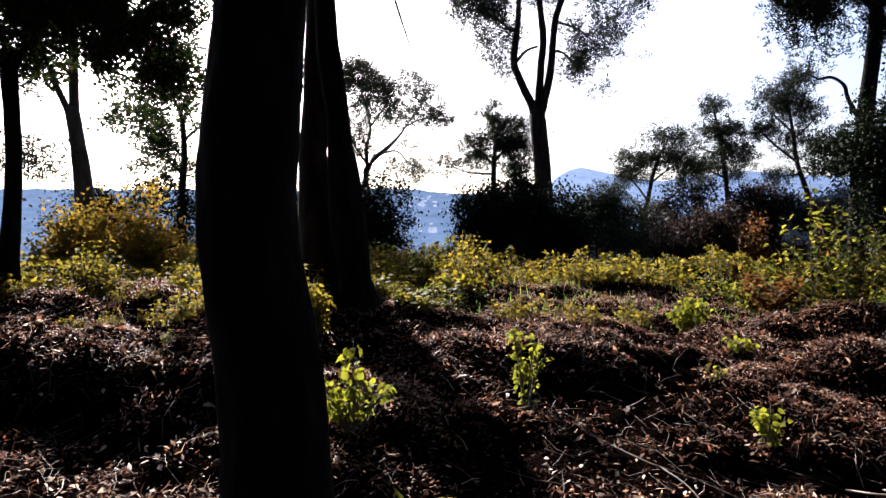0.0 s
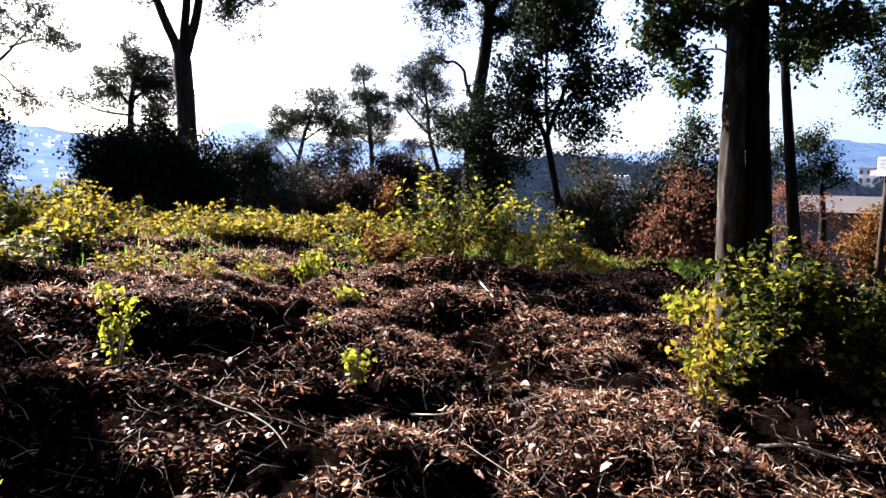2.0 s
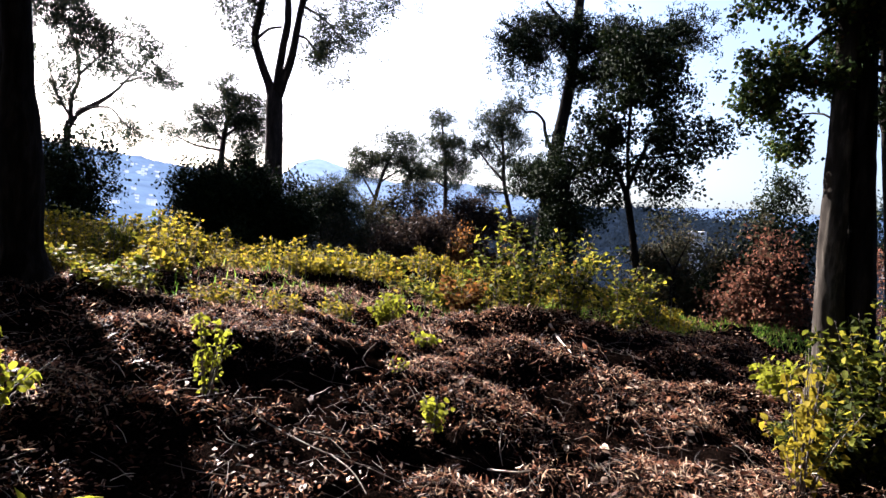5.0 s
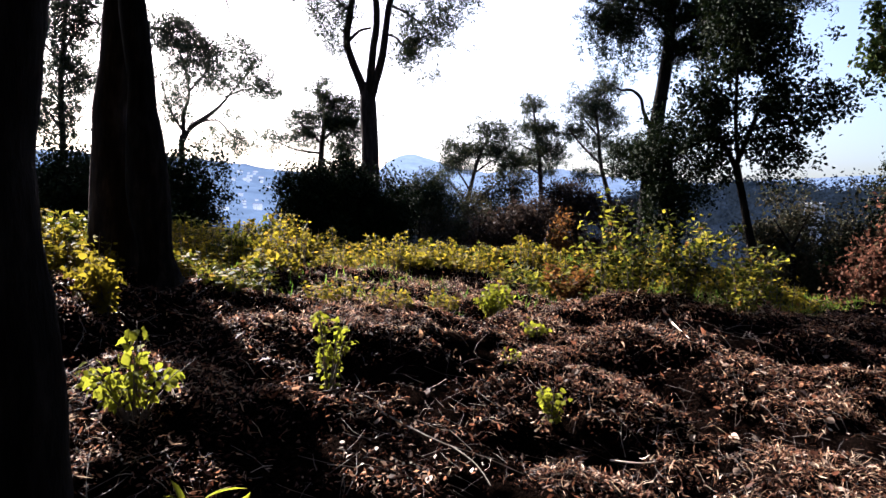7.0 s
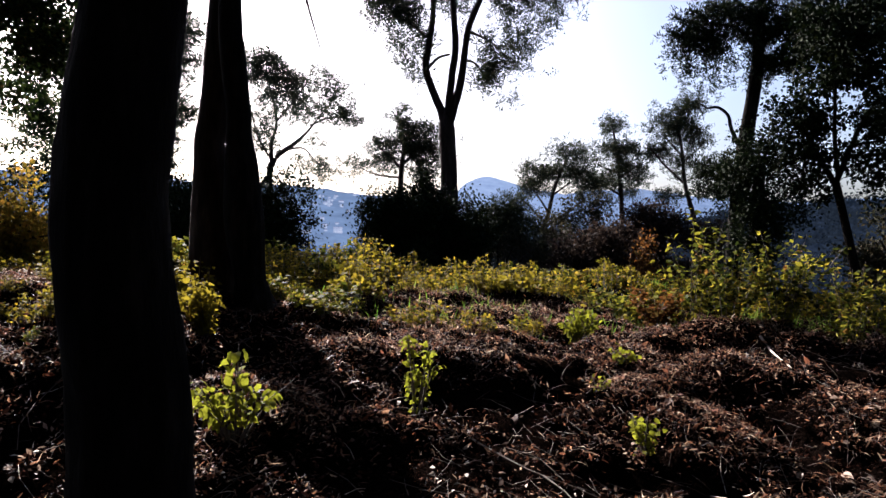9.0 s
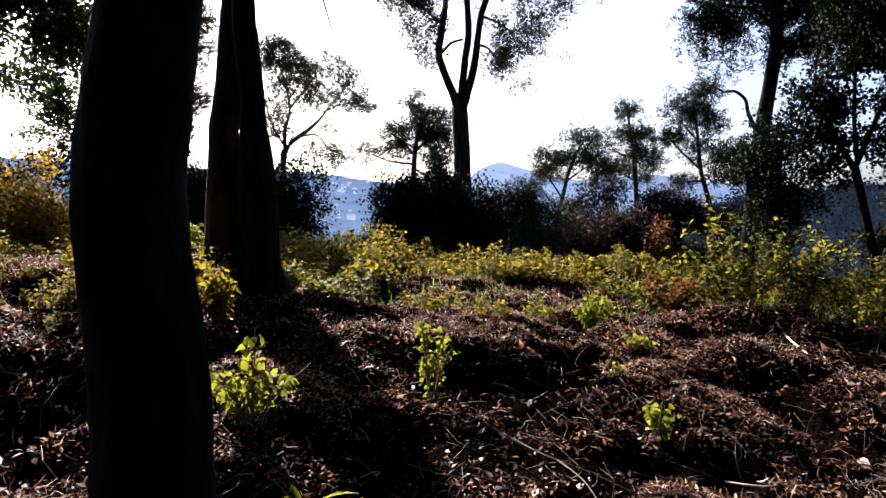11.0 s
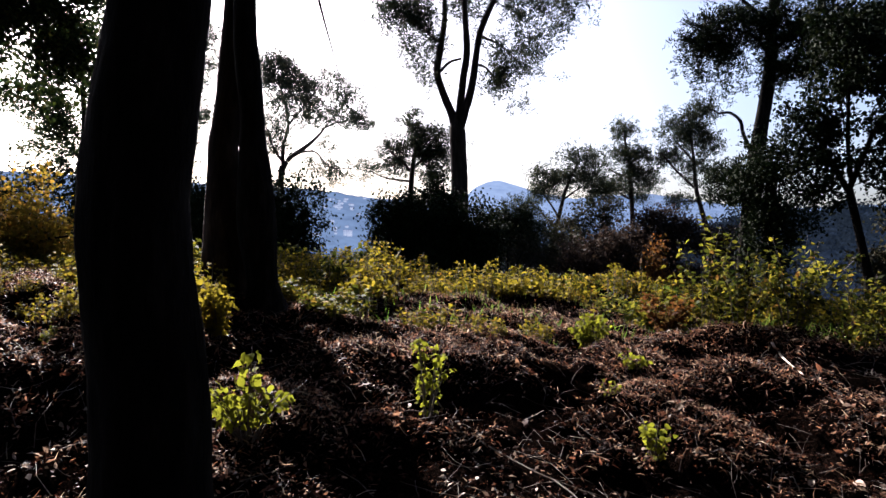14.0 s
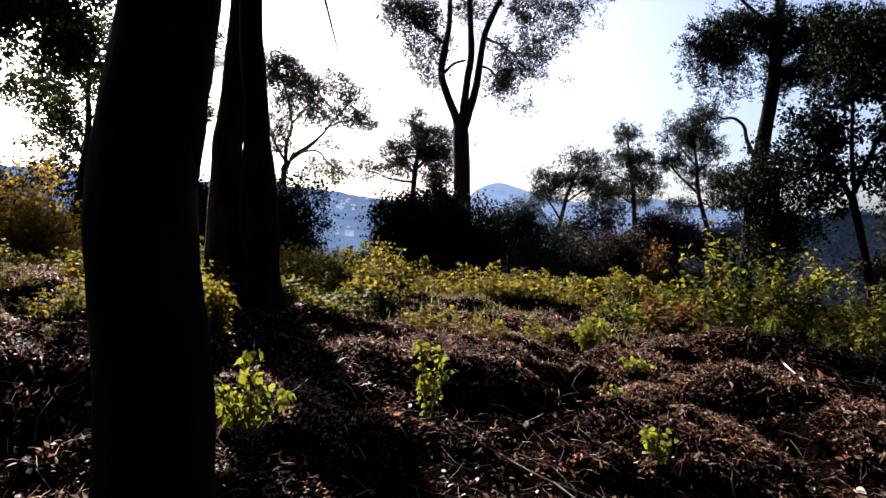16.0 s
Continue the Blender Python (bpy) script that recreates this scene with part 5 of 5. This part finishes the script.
shrub("shrub", (5.48, 2.88), 1.2, 0.6, 42, 84, (0.065, 0.045), leaf_weed, "dull green shrub in the trunks' shade", "shrub", 34)
shrub("shrub", (5.45, 2.22), 0.95, 0.55, 38, 78, (0.06, 0.042), leaf_weed, "spreading green shrub in thin shade", "shrub", 35)
shrub("shrub", (6.17, 2.57), 1.2, 0.65, 40, 78, (0.06, 0.042), leaf_weed, "dull olive shrub beside the path", "shrub", 36)

# ---- notice board and buildings ----
def box(bm, lo, hi):
    m = Matrix.LocRotScale([(a + b) / 2 for a, b in zip(lo, hi)], None, [b - a for a, b in zip(lo, hi)])
    return bmesh.ops.create_cube(bm, size=1.0, matrix=m)["verts"]


def box_mesh(name, lo, hi, material, bevel=0.0):
    bm = bmesh.new()
    box(bm, lo, hi)
    if bevel:
        bmesh.ops.bevel(bm, geom=bm.edges[:], offset=bevel, segments=2, affect="EDGES")
    me = bpy.data.meshes.new(name)
    bm.to_mesh(me)
    bm.free()
    me.materials.append(material)
    return me


board = new("notice_board")
board.location, board.rotation_euler = (17.68, 9.01, gz(17.68, 9.01)), (0, 0, radians(-85))
tagged(board, "white notice board on a pale wooden post", "sign")
H = 2.28 - board.location.z
v, f, t = tube(spline([(-0.05, 0, -0.3, 0.085), (-0.03, 0, 0.5 * H, 0.075), (0, 0, H + 0.2, 0.075)], 0.1), 10, 0.06, np.random.default_rng(3))
part("post", fast_mesh("post", v, [f, t], bark_pine, True), board)
panel = part("panel", box_mesh("panel", (-0.22, -0.13, H - 0.16), (0.22, -0.09, H + 0.26), board_paint, 0.006), board)
part("rail", box_mesh("rail", (-0.36, -0.15, H - 0.22), (0.24, -0.135, H - 0.07), board_paint, 0.006), board)
for k, (a, b) in enumerate([(-0.18, 0.18), (-0.17, 0.15), (-0.18, 0.1)]):
    part("text_bar", box_mesh("text_bar", (a, -0.138, H + 0.17 - 0.09 * k), (b, -0.132, H + 0.19 - 0.09 * k), ink), panel)


def house(name, x, y, z, w, d, h, turn, wall, roof, pane, label, storeys=2, bays=3, pitch=0.3):
    """A plain house: walls, a low roof with eaves, and rows of windows on the side that faces the view."""
    thing = new(name)
    thing.location, thing.rotation_euler = (x, y, z), (0, 0, radians(turn))
    tagged(thing, label, "house")
    part("wall", box_mesh("wall", (-w / 2, -d / 2, -6), (w / 2, d / 2, h), wall), thing)
    bm = bmesh.new()
    e = 0.06 * w
    r = pitch * d / 2
    vs = [bm.verts.new(c) for c in ((-w / 2 - e, -d / 2 - e, h), (w / 2 + e, -d / 2 - e, h), (w / 2 + e, d / 2 + e, h), (-w / 2 - e, d / 2 + e, h), (-w / 2 - e, 0, h + r), (w / 2 + e, 0, h + r))]
    for q in ((0, 1, 5, 4), (2, 3, 4, 5), (1, 2, 5), (3, 0, 4), (3, 2, 1, 0)):
        bm.faces.new([vs[i] for i in q])
    me = bpy.data.meshes.new("roof")
    bm.to_mesh(me)
    bm.free()
    me.materials.append(roof)
    part("roof", me, thing)
    for s in range(storeys):
        for b in range(bays):
            cx, cz = -w / 2 + (b + 0.5) * w / bays, (s + 0.45) * h / storeys
            ww, wh = 0.24 * w / bays, 0.26 * h / storeys
            glass = part("window", box_mesh("window", (cx - ww, -d / 2 - 0.05, cz - wh), (cx + ww, -d / 2 + 0.1, cz + wh), pane), thing)
            if storeys == 1 and w > 7:
                part("window_sill", box_mesh("window_sill", (cx - ww - 0.1, -d / 2 - 0.18, cz - wh - 0.1), (cx + ww + 0.1, -d / 2 - 0.002, cz - wh - 0.003), wall), glass)
    return thing


house("house", 53.1, 29.6, -3.33, 7.5, 6.5, 4.1, -58, plaster, roof_tile, dark_pane, "low house with dull plastered walls and a brown tiled roof", 1, 3, 0.4)
house("house", 198.0, 106.0, 7.68, 5.5, 5, 4.6, -70, white_paint, roof_tile, dark_pane, "small white house on the wooded hillside", 2, 3, 0.15)
house("apartment_block", 69.7, 72.1, -0.29, 1.9, 2.4, 4.9, -60, white_paint, white_paint, ink, "small white building among dark trees", 3, 2, 0.1)
rng = np.random.default_rng(77)


def hillside(bearing, q):
    """A spot on the far hillside: q runs from its foot (0) to its crest (1)."""
    th, r = radians(bearing), 330 + 390 * q
    x, y = r * math.sin(th), r * math.cos(th)
    crest = np.interp(bearing, [-30, -18, -8, -4.7, 0, 5, 9, 12, 20], [52, 52, 53, 51, 48, 38, 22, 18, 16])
    bumps = 0.6 * lumps(x, y, 78.0, 5) + 0.5 * lumps(x, y, 16.0, 6) + 0.35 * lumps(x, y, 720 / 130, 7)
    return x, y, -26 + (crest + 26) * q ** 0.8 + 3 * float(bumps) * (0.25 + q)


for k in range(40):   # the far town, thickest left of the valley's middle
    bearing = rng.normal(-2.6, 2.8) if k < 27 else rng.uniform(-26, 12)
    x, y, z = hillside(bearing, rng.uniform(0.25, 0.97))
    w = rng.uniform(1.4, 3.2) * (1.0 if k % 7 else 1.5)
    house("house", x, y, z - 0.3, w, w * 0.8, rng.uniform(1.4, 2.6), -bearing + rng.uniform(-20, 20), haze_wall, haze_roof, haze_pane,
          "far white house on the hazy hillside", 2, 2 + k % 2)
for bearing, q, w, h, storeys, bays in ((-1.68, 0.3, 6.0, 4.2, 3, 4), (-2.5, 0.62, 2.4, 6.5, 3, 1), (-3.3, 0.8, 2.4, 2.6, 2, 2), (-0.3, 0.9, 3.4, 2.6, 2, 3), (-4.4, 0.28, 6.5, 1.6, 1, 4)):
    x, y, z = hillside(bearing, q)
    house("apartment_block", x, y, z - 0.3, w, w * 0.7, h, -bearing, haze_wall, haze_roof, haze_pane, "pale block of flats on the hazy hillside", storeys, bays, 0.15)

# ---- undergrowth on the ridge ----
rng = np.random.default_rng(8)
kinds = []
for i in range(8):
    size = (0.058, 0.042) if i % 4 else (0.085, 0.06)
    kinds.append(shrub("low_shrub", (0, 0), 0.40 + 0.08 * (i % 3), 0.36, 18, 24, size, (leaf_herb, leaf_yellow, leaf_herb, leaf_yellow, leaf_shrub)[i % 5],
                       "low yellow-green undergrowth on the sunlit ridge", "undergrowth", 60 + i, False, group="undergrowth", root=0.9, bare=0.2))
spots = []
while len(spots) < 290:
    x, y = rng.uniform(-7, 8.5), rng.uniform(6.2, 12.4)
    edge = 8.2 + 1.1 * max(0, min(1, x - 0.3)) + 0.4 * math.sin(1.7 * x) + 0.3 * math.sin(4.3 * x) - 3.0 * max(0, min(1, -x - 1.2)) - 1.6 * max(0, min(1, x - 3.0))
    if y < edge and rng.random() > 0.03:
        continue
    if x > 2.5 and rng.random() < 0.35:
        continue
    if any((x - a) ** 2 + (y - b) ** 2 < 0.09 for a, b in spots[-120:]):
        continue
    spots.append((x, y))
for i, (x, y) in enumerate(spots):
    s = rng.uniform(0.6, 1.1) + 0.15 * min(1, max(0, y - 8.5))
    m = Matrix.LocRotScale((x, y, gz(x, y) - 0.02), Euler((0, 0, rng.uniform(0, 6.28))), (s, s, s * rng.uniform(0.6, 1.25)))
    if i < 8:
        kinds[i].matrix_basis = m
    else:
        ob = copy_thing(kinds[i % 8], m)
        ob.matrix_basis = m

# weeds on the open soil, away to the left and in the foreground of the ridge
for i in range(80):
    x, y = rng.uniform(-5.5, -1.75), 4.9 + 3.8 * rng.random() ** 0.7
    ob = copy_thing(kinds[(i * 5) % 8], Matrix())
    s = rng.uniform(0.25, 0.6) + 0.05 * max(0, y - 6.5)
    ob.matrix_basis = Matrix.LocRotScale((x, y, gz(x, y) - 0.02), Euler((0, 0, rng.uniform(0, 6.28))), (s, s, s))

# at the feet of the two trunks
for i, (x, y, s) in enumerate([(-1.75, 6.6, 0.9), (-1.95, 6.9, 1.1), (-1.5, 6.75, 0.8), (-2.3, 6.7, 1.0), (-2.2, 7.4, 1.2), (-1.65, 7.0, 0.9)]):
    ob = copy_thing(kinds[i], Matrix())
    ob.matrix_basis = Matrix.LocRotScale((x, y, gz(x, y) - 0.02), Euler((0, 0, 1.7 * i)), (s, s, s))

# ---- grass ----
rng = np.random.default_rng(9)
n = 34000
gxs, gys = rng.uniform(-6, 10.5, n), rng.uniform(7.0, 12.5, n)
keep = ((gxs > 4.6) | (rng.random(n) < 0.12)) & (lumps(gxs, gys, 0.6, 2) > -0.35 + 0.4 * rng.random(n))
gxs, gys = gxs[keep], gys[keep]
c = np.stack([gxs, gys, ground_z(gxs, gys)], 1)
up = np.stack([rng.normal(0, 0.5, len(c)), rng.normal(0, 0.5, len(c)), np.full(len(c), 1.3)], 1)
v, f = leaves(c, 0.17, 0.011, rng, 0, 0, False, up)
tagged(new("grass", fast_mesh("grass", v, f, grass_blade)), "tufts of green and straw grass along the ridge", "grass", kind="stuff")

# ---- litter ----
rng = np.random.default_rng(10)


def strewn(n, lift, seed, spread=1.25, least=0.07):
    rng = np.random.default_rng(seed)
    x, y = rng.uniform(-4.5, 7.5, n), 0.9 + 8.6 * rng.random(n) ** spread
    # litter thins in dips and shaded spots, so black soil deepens their shade
    dense = 0.5 + 0.35 * lumps(x, y, 0.5, 5) + 0.35 * lumps(x, y, 0.15, 2) + 0.55 * lumps(x, y * 1.25, 0.74, 6) + 0.4 * lumps(x, y, 0.36, 1)
    keep = rng.random(n) < np.clip(dense, least, 1) * (1 - 0.97 * shade_patches(x, y))
    x, y = x[keep], y[keep]
    return np.stack([x, y, ground_z(x, y) + rng.uniform(0.002, lift, len(x))], 1), rng


c, rng = strewn(280000, 0.04, 41, 1.25, 0.05)
flat = np.stack([rng.normal(size=len(c)), rng.normal(size=len(c)), rng.normal(0, 0.4, len(c))], 1)
v, f = leaves(c, 0.032, 0.0125, rng, 0.0, 0.5, False, flat)
litter = tagged(new("leaf_litter", fast_mesh("leaf_litter", v, f, litter_leaf)), "dry brown and reddish fallen leaves on the soil", "litter", kind="stuff")
c, rng = strewn(190000, 0.045, 42, 1.2, 0.04)
flat = np.stack([rng.normal(size=len(c)), rng.normal(size=len(c)), rng.normal(0, 0.3, len(c))], 1)
v, f = leaves(c, 0.085, 0.0045, rng, 0.0, 0.9, False, flat)
tagged(new("needle_litter", fast_mesh("needle_litter", v, f, litter_straw)), "dry pine needles and stalks matted over the soil", "litter", kind="stuff")
c, rng = strewn(110000, 0.04, 44, 1.0)
near = smooth(4.5, 3.2, c[:, 1] - 0.12 * c[:, 0] + 0.5 * lumps(c[:, 0], c[:, 1], 0.8, 4)) * smooth(2.6, 0.8, np.abs(c[:, 0] - 3.6))
c = c[rng.random(len(c)) < 0.08 + 0.85 * near]
flat = np.stack([rng.normal(size=len(c)), rng.normal(size=len(c)), rng.normal(0, 0.3, len(c))], 1)
v, f = leaves(c, 0.07, 0.008, rng, 0.0, 0.8, False, flat)
tagged(new("dry_litter", fast_mesh("dry_litter", v, f, litter_dry)), "pale dry grass and leaf shreds in the foreground", "litter", kind="stuff")
c, rng = strewn(110000, 0.014, 45, 1.25, 0.35)
lump = np.array([(1, 0, 0), (0, 1, 0), (-1, 0, 0), (0, -1, 0), (0, 0, 1.0), (0, 0, -0.7)])
size = 0.005 + 0.016 * rng.random((len(c), 1, 1)) ** 2.2
v = c[:, None, :] + size * lump[None] * rng.uniform(0.6, 1.3, (len(c), 6, 3)) + size * 0.3 * rng.normal(size=(len(c), 6, 3))
i = np.arange(len(c))[:, None] * 6
f = np.concatenate([i + q for q in ((0, 1, 4), (1, 2, 4), (2, 3, 4), (3, 0, 4), (1, 0, 5), (2, 1, 5), (3, 2, 5), (0, 3, 5))])
tagged(new("soil_clods", fast_mesh("soil_clods", v.reshape(-1, 3), f, crumb)), "crumbs and clods of dark soil", "soil", kind="stuff")
c, rng = strewn(150000, 0.035, 46, 1.0, 0.3)
spot = np.maximum(smooth(0.9, 0.4, np.hypot((c[:, 0] + 1.75) / 0.8, (c[:, 1] - 3.7) / 0.9)), smooth(0.6, 0.2, np.hypot((c[:, 0] - 0.75) / 0.7, c[:, 1] - 3.75)))
spot = np.maximum(spot, 0.5 * smooth(0.35, 0.1, np.hypot(c[:, 0] + 0.62, c[:, 1] - 3.75)))
c = c[rng.random(len(c)) < 0.010 + 0.03 * smooth(4.6, 3.2, c[:, 1]) + 0.22 * spot]
flat = np.stack([rng.normal(size=len(c)), rng.normal(size=len(c)), rng.normal(0, 0.3, len(c))], 1)
v, f = leaves(c, 0.045, 0.022, rng, 0.0, 0.9, False, flat)
tagged(new("pale_litter", fast_mesh("pale_litter", v, f, litter_pale)), "bleached pale fallen leaves in drifts on the soil", "litter", kind="stuff")
rng = np.random.default_rng(47)   # the litter goes on round the standpoint and at the sides
x, y = rng.uniform(-9, 11, 150000), rng.uniform(-6, 10, 150000)
keep = ((y < 1.0) | (x < -4.4) | (x > 7.4)) & (rng.random(len(x)) < 0.45 + 0.5 * lumps(x, y, 0.5, 5))
c = np.stack([x[keep], y[keep], ground_z(x[keep], y[keep]) + rng.uniform(0.002, 0.04, keep.sum())], 1)
flat = np.stack([rng.normal(size=len(c)), rng.normal(size=len(c)), rng.normal(0, 0.4, len(c))], 1)
v, f = leaves(c, 0.05, 0.026, rng, 0.0, 1.3, False, flat)
tagged(new("leaf_litter", fast_mesh("leaf_litter", v, f, litter_leaf)), "brown fallen leaves under the surrounding trees", "litter", kind="stuff")
c, rng = strewn(60000, 0.035, 48, 1.15, 0.03)   # whole curled leaves, each with its own tilt
flat = np.stack([rng.normal(size=len(c)), rng.normal(size=len(c)), rng.normal(0, 0.35, len(c))], 1)
long = 0.018 + 0.062 * rng.random((len(c), 1)) ** 2.6
v, f = leaves(c, long, long * rng.uniform(0.22, 0.55, (len(c), 1)), rng, 0.0, 0.4, True, flat)
tagged(new("oak_leaf_litter", fast_mesh("oak_leaf_litter", v, f, litter_oak)), "curled tan and russet oak leaves on the soil", "litter", kind="stuff")
big_leaves = blade((0.075, 0.05), litter_pale) + blade((0.1, 0.06), litter_leaf)
c, rng = strewn(4000, 0.02, 43, 1.1)
c = c[(c[:, 1] < 5.2) & (c[:, 0] > -2.4) & (c[:, 0] < 5.5)]
for k, q in enumerate(c[:300]):
    ob = part("leaf", big_leaves[k % 6 if rng.random() < 0.6 else k % 3], litter)
    ob.matrix_basis = Matrix.LocRotScale(Vector(q) + Vector((0, 0, 0.012)), Euler((rng.normal(0, 0.45), rng.normal(0, 0.35), rng.uniform(0, 6.28))), Vector((1, 1, 1)) * rng.uniform(0.45, 1.15))


def stick_cloud(name, n, lo, hi, rad, material, label, seed):
    rng = np.random.default_rng(seed)
    tubes = []
    for k in range(n):
        x, y = rng.uniform(-4, 7), 0.9 + 8 * rng.random() ** 1.3
        L, a = rng.uniform(lo, hi), rng.uniform(0, math.pi)
        dx, dy = 0.5 * L * math.cos(a), 0.5 * L * math.sin(a)
        z0, z1 = gz(x - dx, y - dy), gz(x + dx, y + dy)
        r = rad * rng.uniform(0.5, 1.2)
        bend = rng.normal(0, 0.08 * L, 2)
        tubes.append(tube([(x - dx, y - dy, z0 + 0.015, r), (x + bend[0], y + bend[1], max(gz(x, y), (z0 + z1) / 2) + 0.02, r * 0.9), (x + dx, y + dy, z1 + 0.015 + rng.uniform(0, 0.03), r * 0.5)], 3))
    v, f = join(tubes)
    return tagged(new(name, fast_mesh(name, v, f, material)), label, "twigs", kind="stuff")


stick_cloud("twig_litter", 3400, 0.06, 0.32, 0.0028, twig_wood, "fine brown twigs scattered over the soil", 31)
stick_cloud("stalk_litter", 320, 0.05, 0.2, 0.0018, pale_wood, "pale dry stalks scattered over the soil", 32)


def branch(name, pts, label, material, r):
    thing = new(name)
    p0 = pts[0]
    thing.location = (p0[0], p0[1], gz(*p0))
    tagged(thing, label, "branch")
    rows = [(x - p0[0], y - p0[1], gz(x, y) - gz(*p0) + r * 1.2 + 0.015, r * (1 - 0.6 * i / (len(pts) - 1))) for i, (x, y) in enumerate(pts)]
    v, f, t = tube(spline(rows, 0.04), 8, 0.15, np.random.default_rng(4))
    part("stem", fast_mesh("stem", v, [f, t], material, True), thing)
    return thing


branch("branch", [(3.97, 2.62), (4.0, 2.41), (4.18, 2.33), (4.3, 2.23)], "pale bare fallen branch on the litter", pale_wood, 0.013)
branch("branch", [(0.8, 4.26), (0.95, 4.06), (1.11, 3.84), (1.31, 3.75), (1.53, 3.64)], "long thin grey-brown fallen branch", grey_wood, 0.006)
branch("branch", [(1.15, 3.81), (1.24, 3.6), (1.29, 3.33)], "short side shoot of a fallen branch", grey_wood, 0.006)
branch("branch", [(4.18, 6.38), (4.17, 6.19), (3.73, 5.27)], "short pale dead branch under the shrub", pale_wood, 0.014)
branch("branch", [(2.17, 3.81), (2.31, 3.69), (2.54, 3.77)], "pale broken stick on the litter", pale_wood, 0.007)
branch("branch", [(1.85, 3.0), (1.81, 2.91), (1.81, 2.83)], "thin dry stalk on the litter", grey_wood, 0.005)
branch("branch", [(2.33, 3.35), (2.42, 2.99), (2.45, 2.68)], "long dry stem lying in the litter", grey_wood, 0.004)

# ---- unseen oaks added behind the camera to hold back sky light ----
rng = np.random.default_rng(12)
screen = [o for o in scene.objects if o.get("label", "").startswith("dark evergreen oak with a thin curved")][0]
for k in range(64):
    a = radians(94 + 172 * (k + 0.5) / 64 + rng.uniform(-4, 4))
    r = 5.2 + 2.2 * (k % 4)
    x, y, s = r * math.sin(a), r * math.cos(a), rng.uniform(1.9, 2.9)
    ob = copy_thing(screen, Matrix())
    ob.matrix_basis = Matrix.LocRotScale((x, y, gz(x, y) - 0.1), Euler((0, 0, rng.uniform(0, 6.28))), (s, s, s))
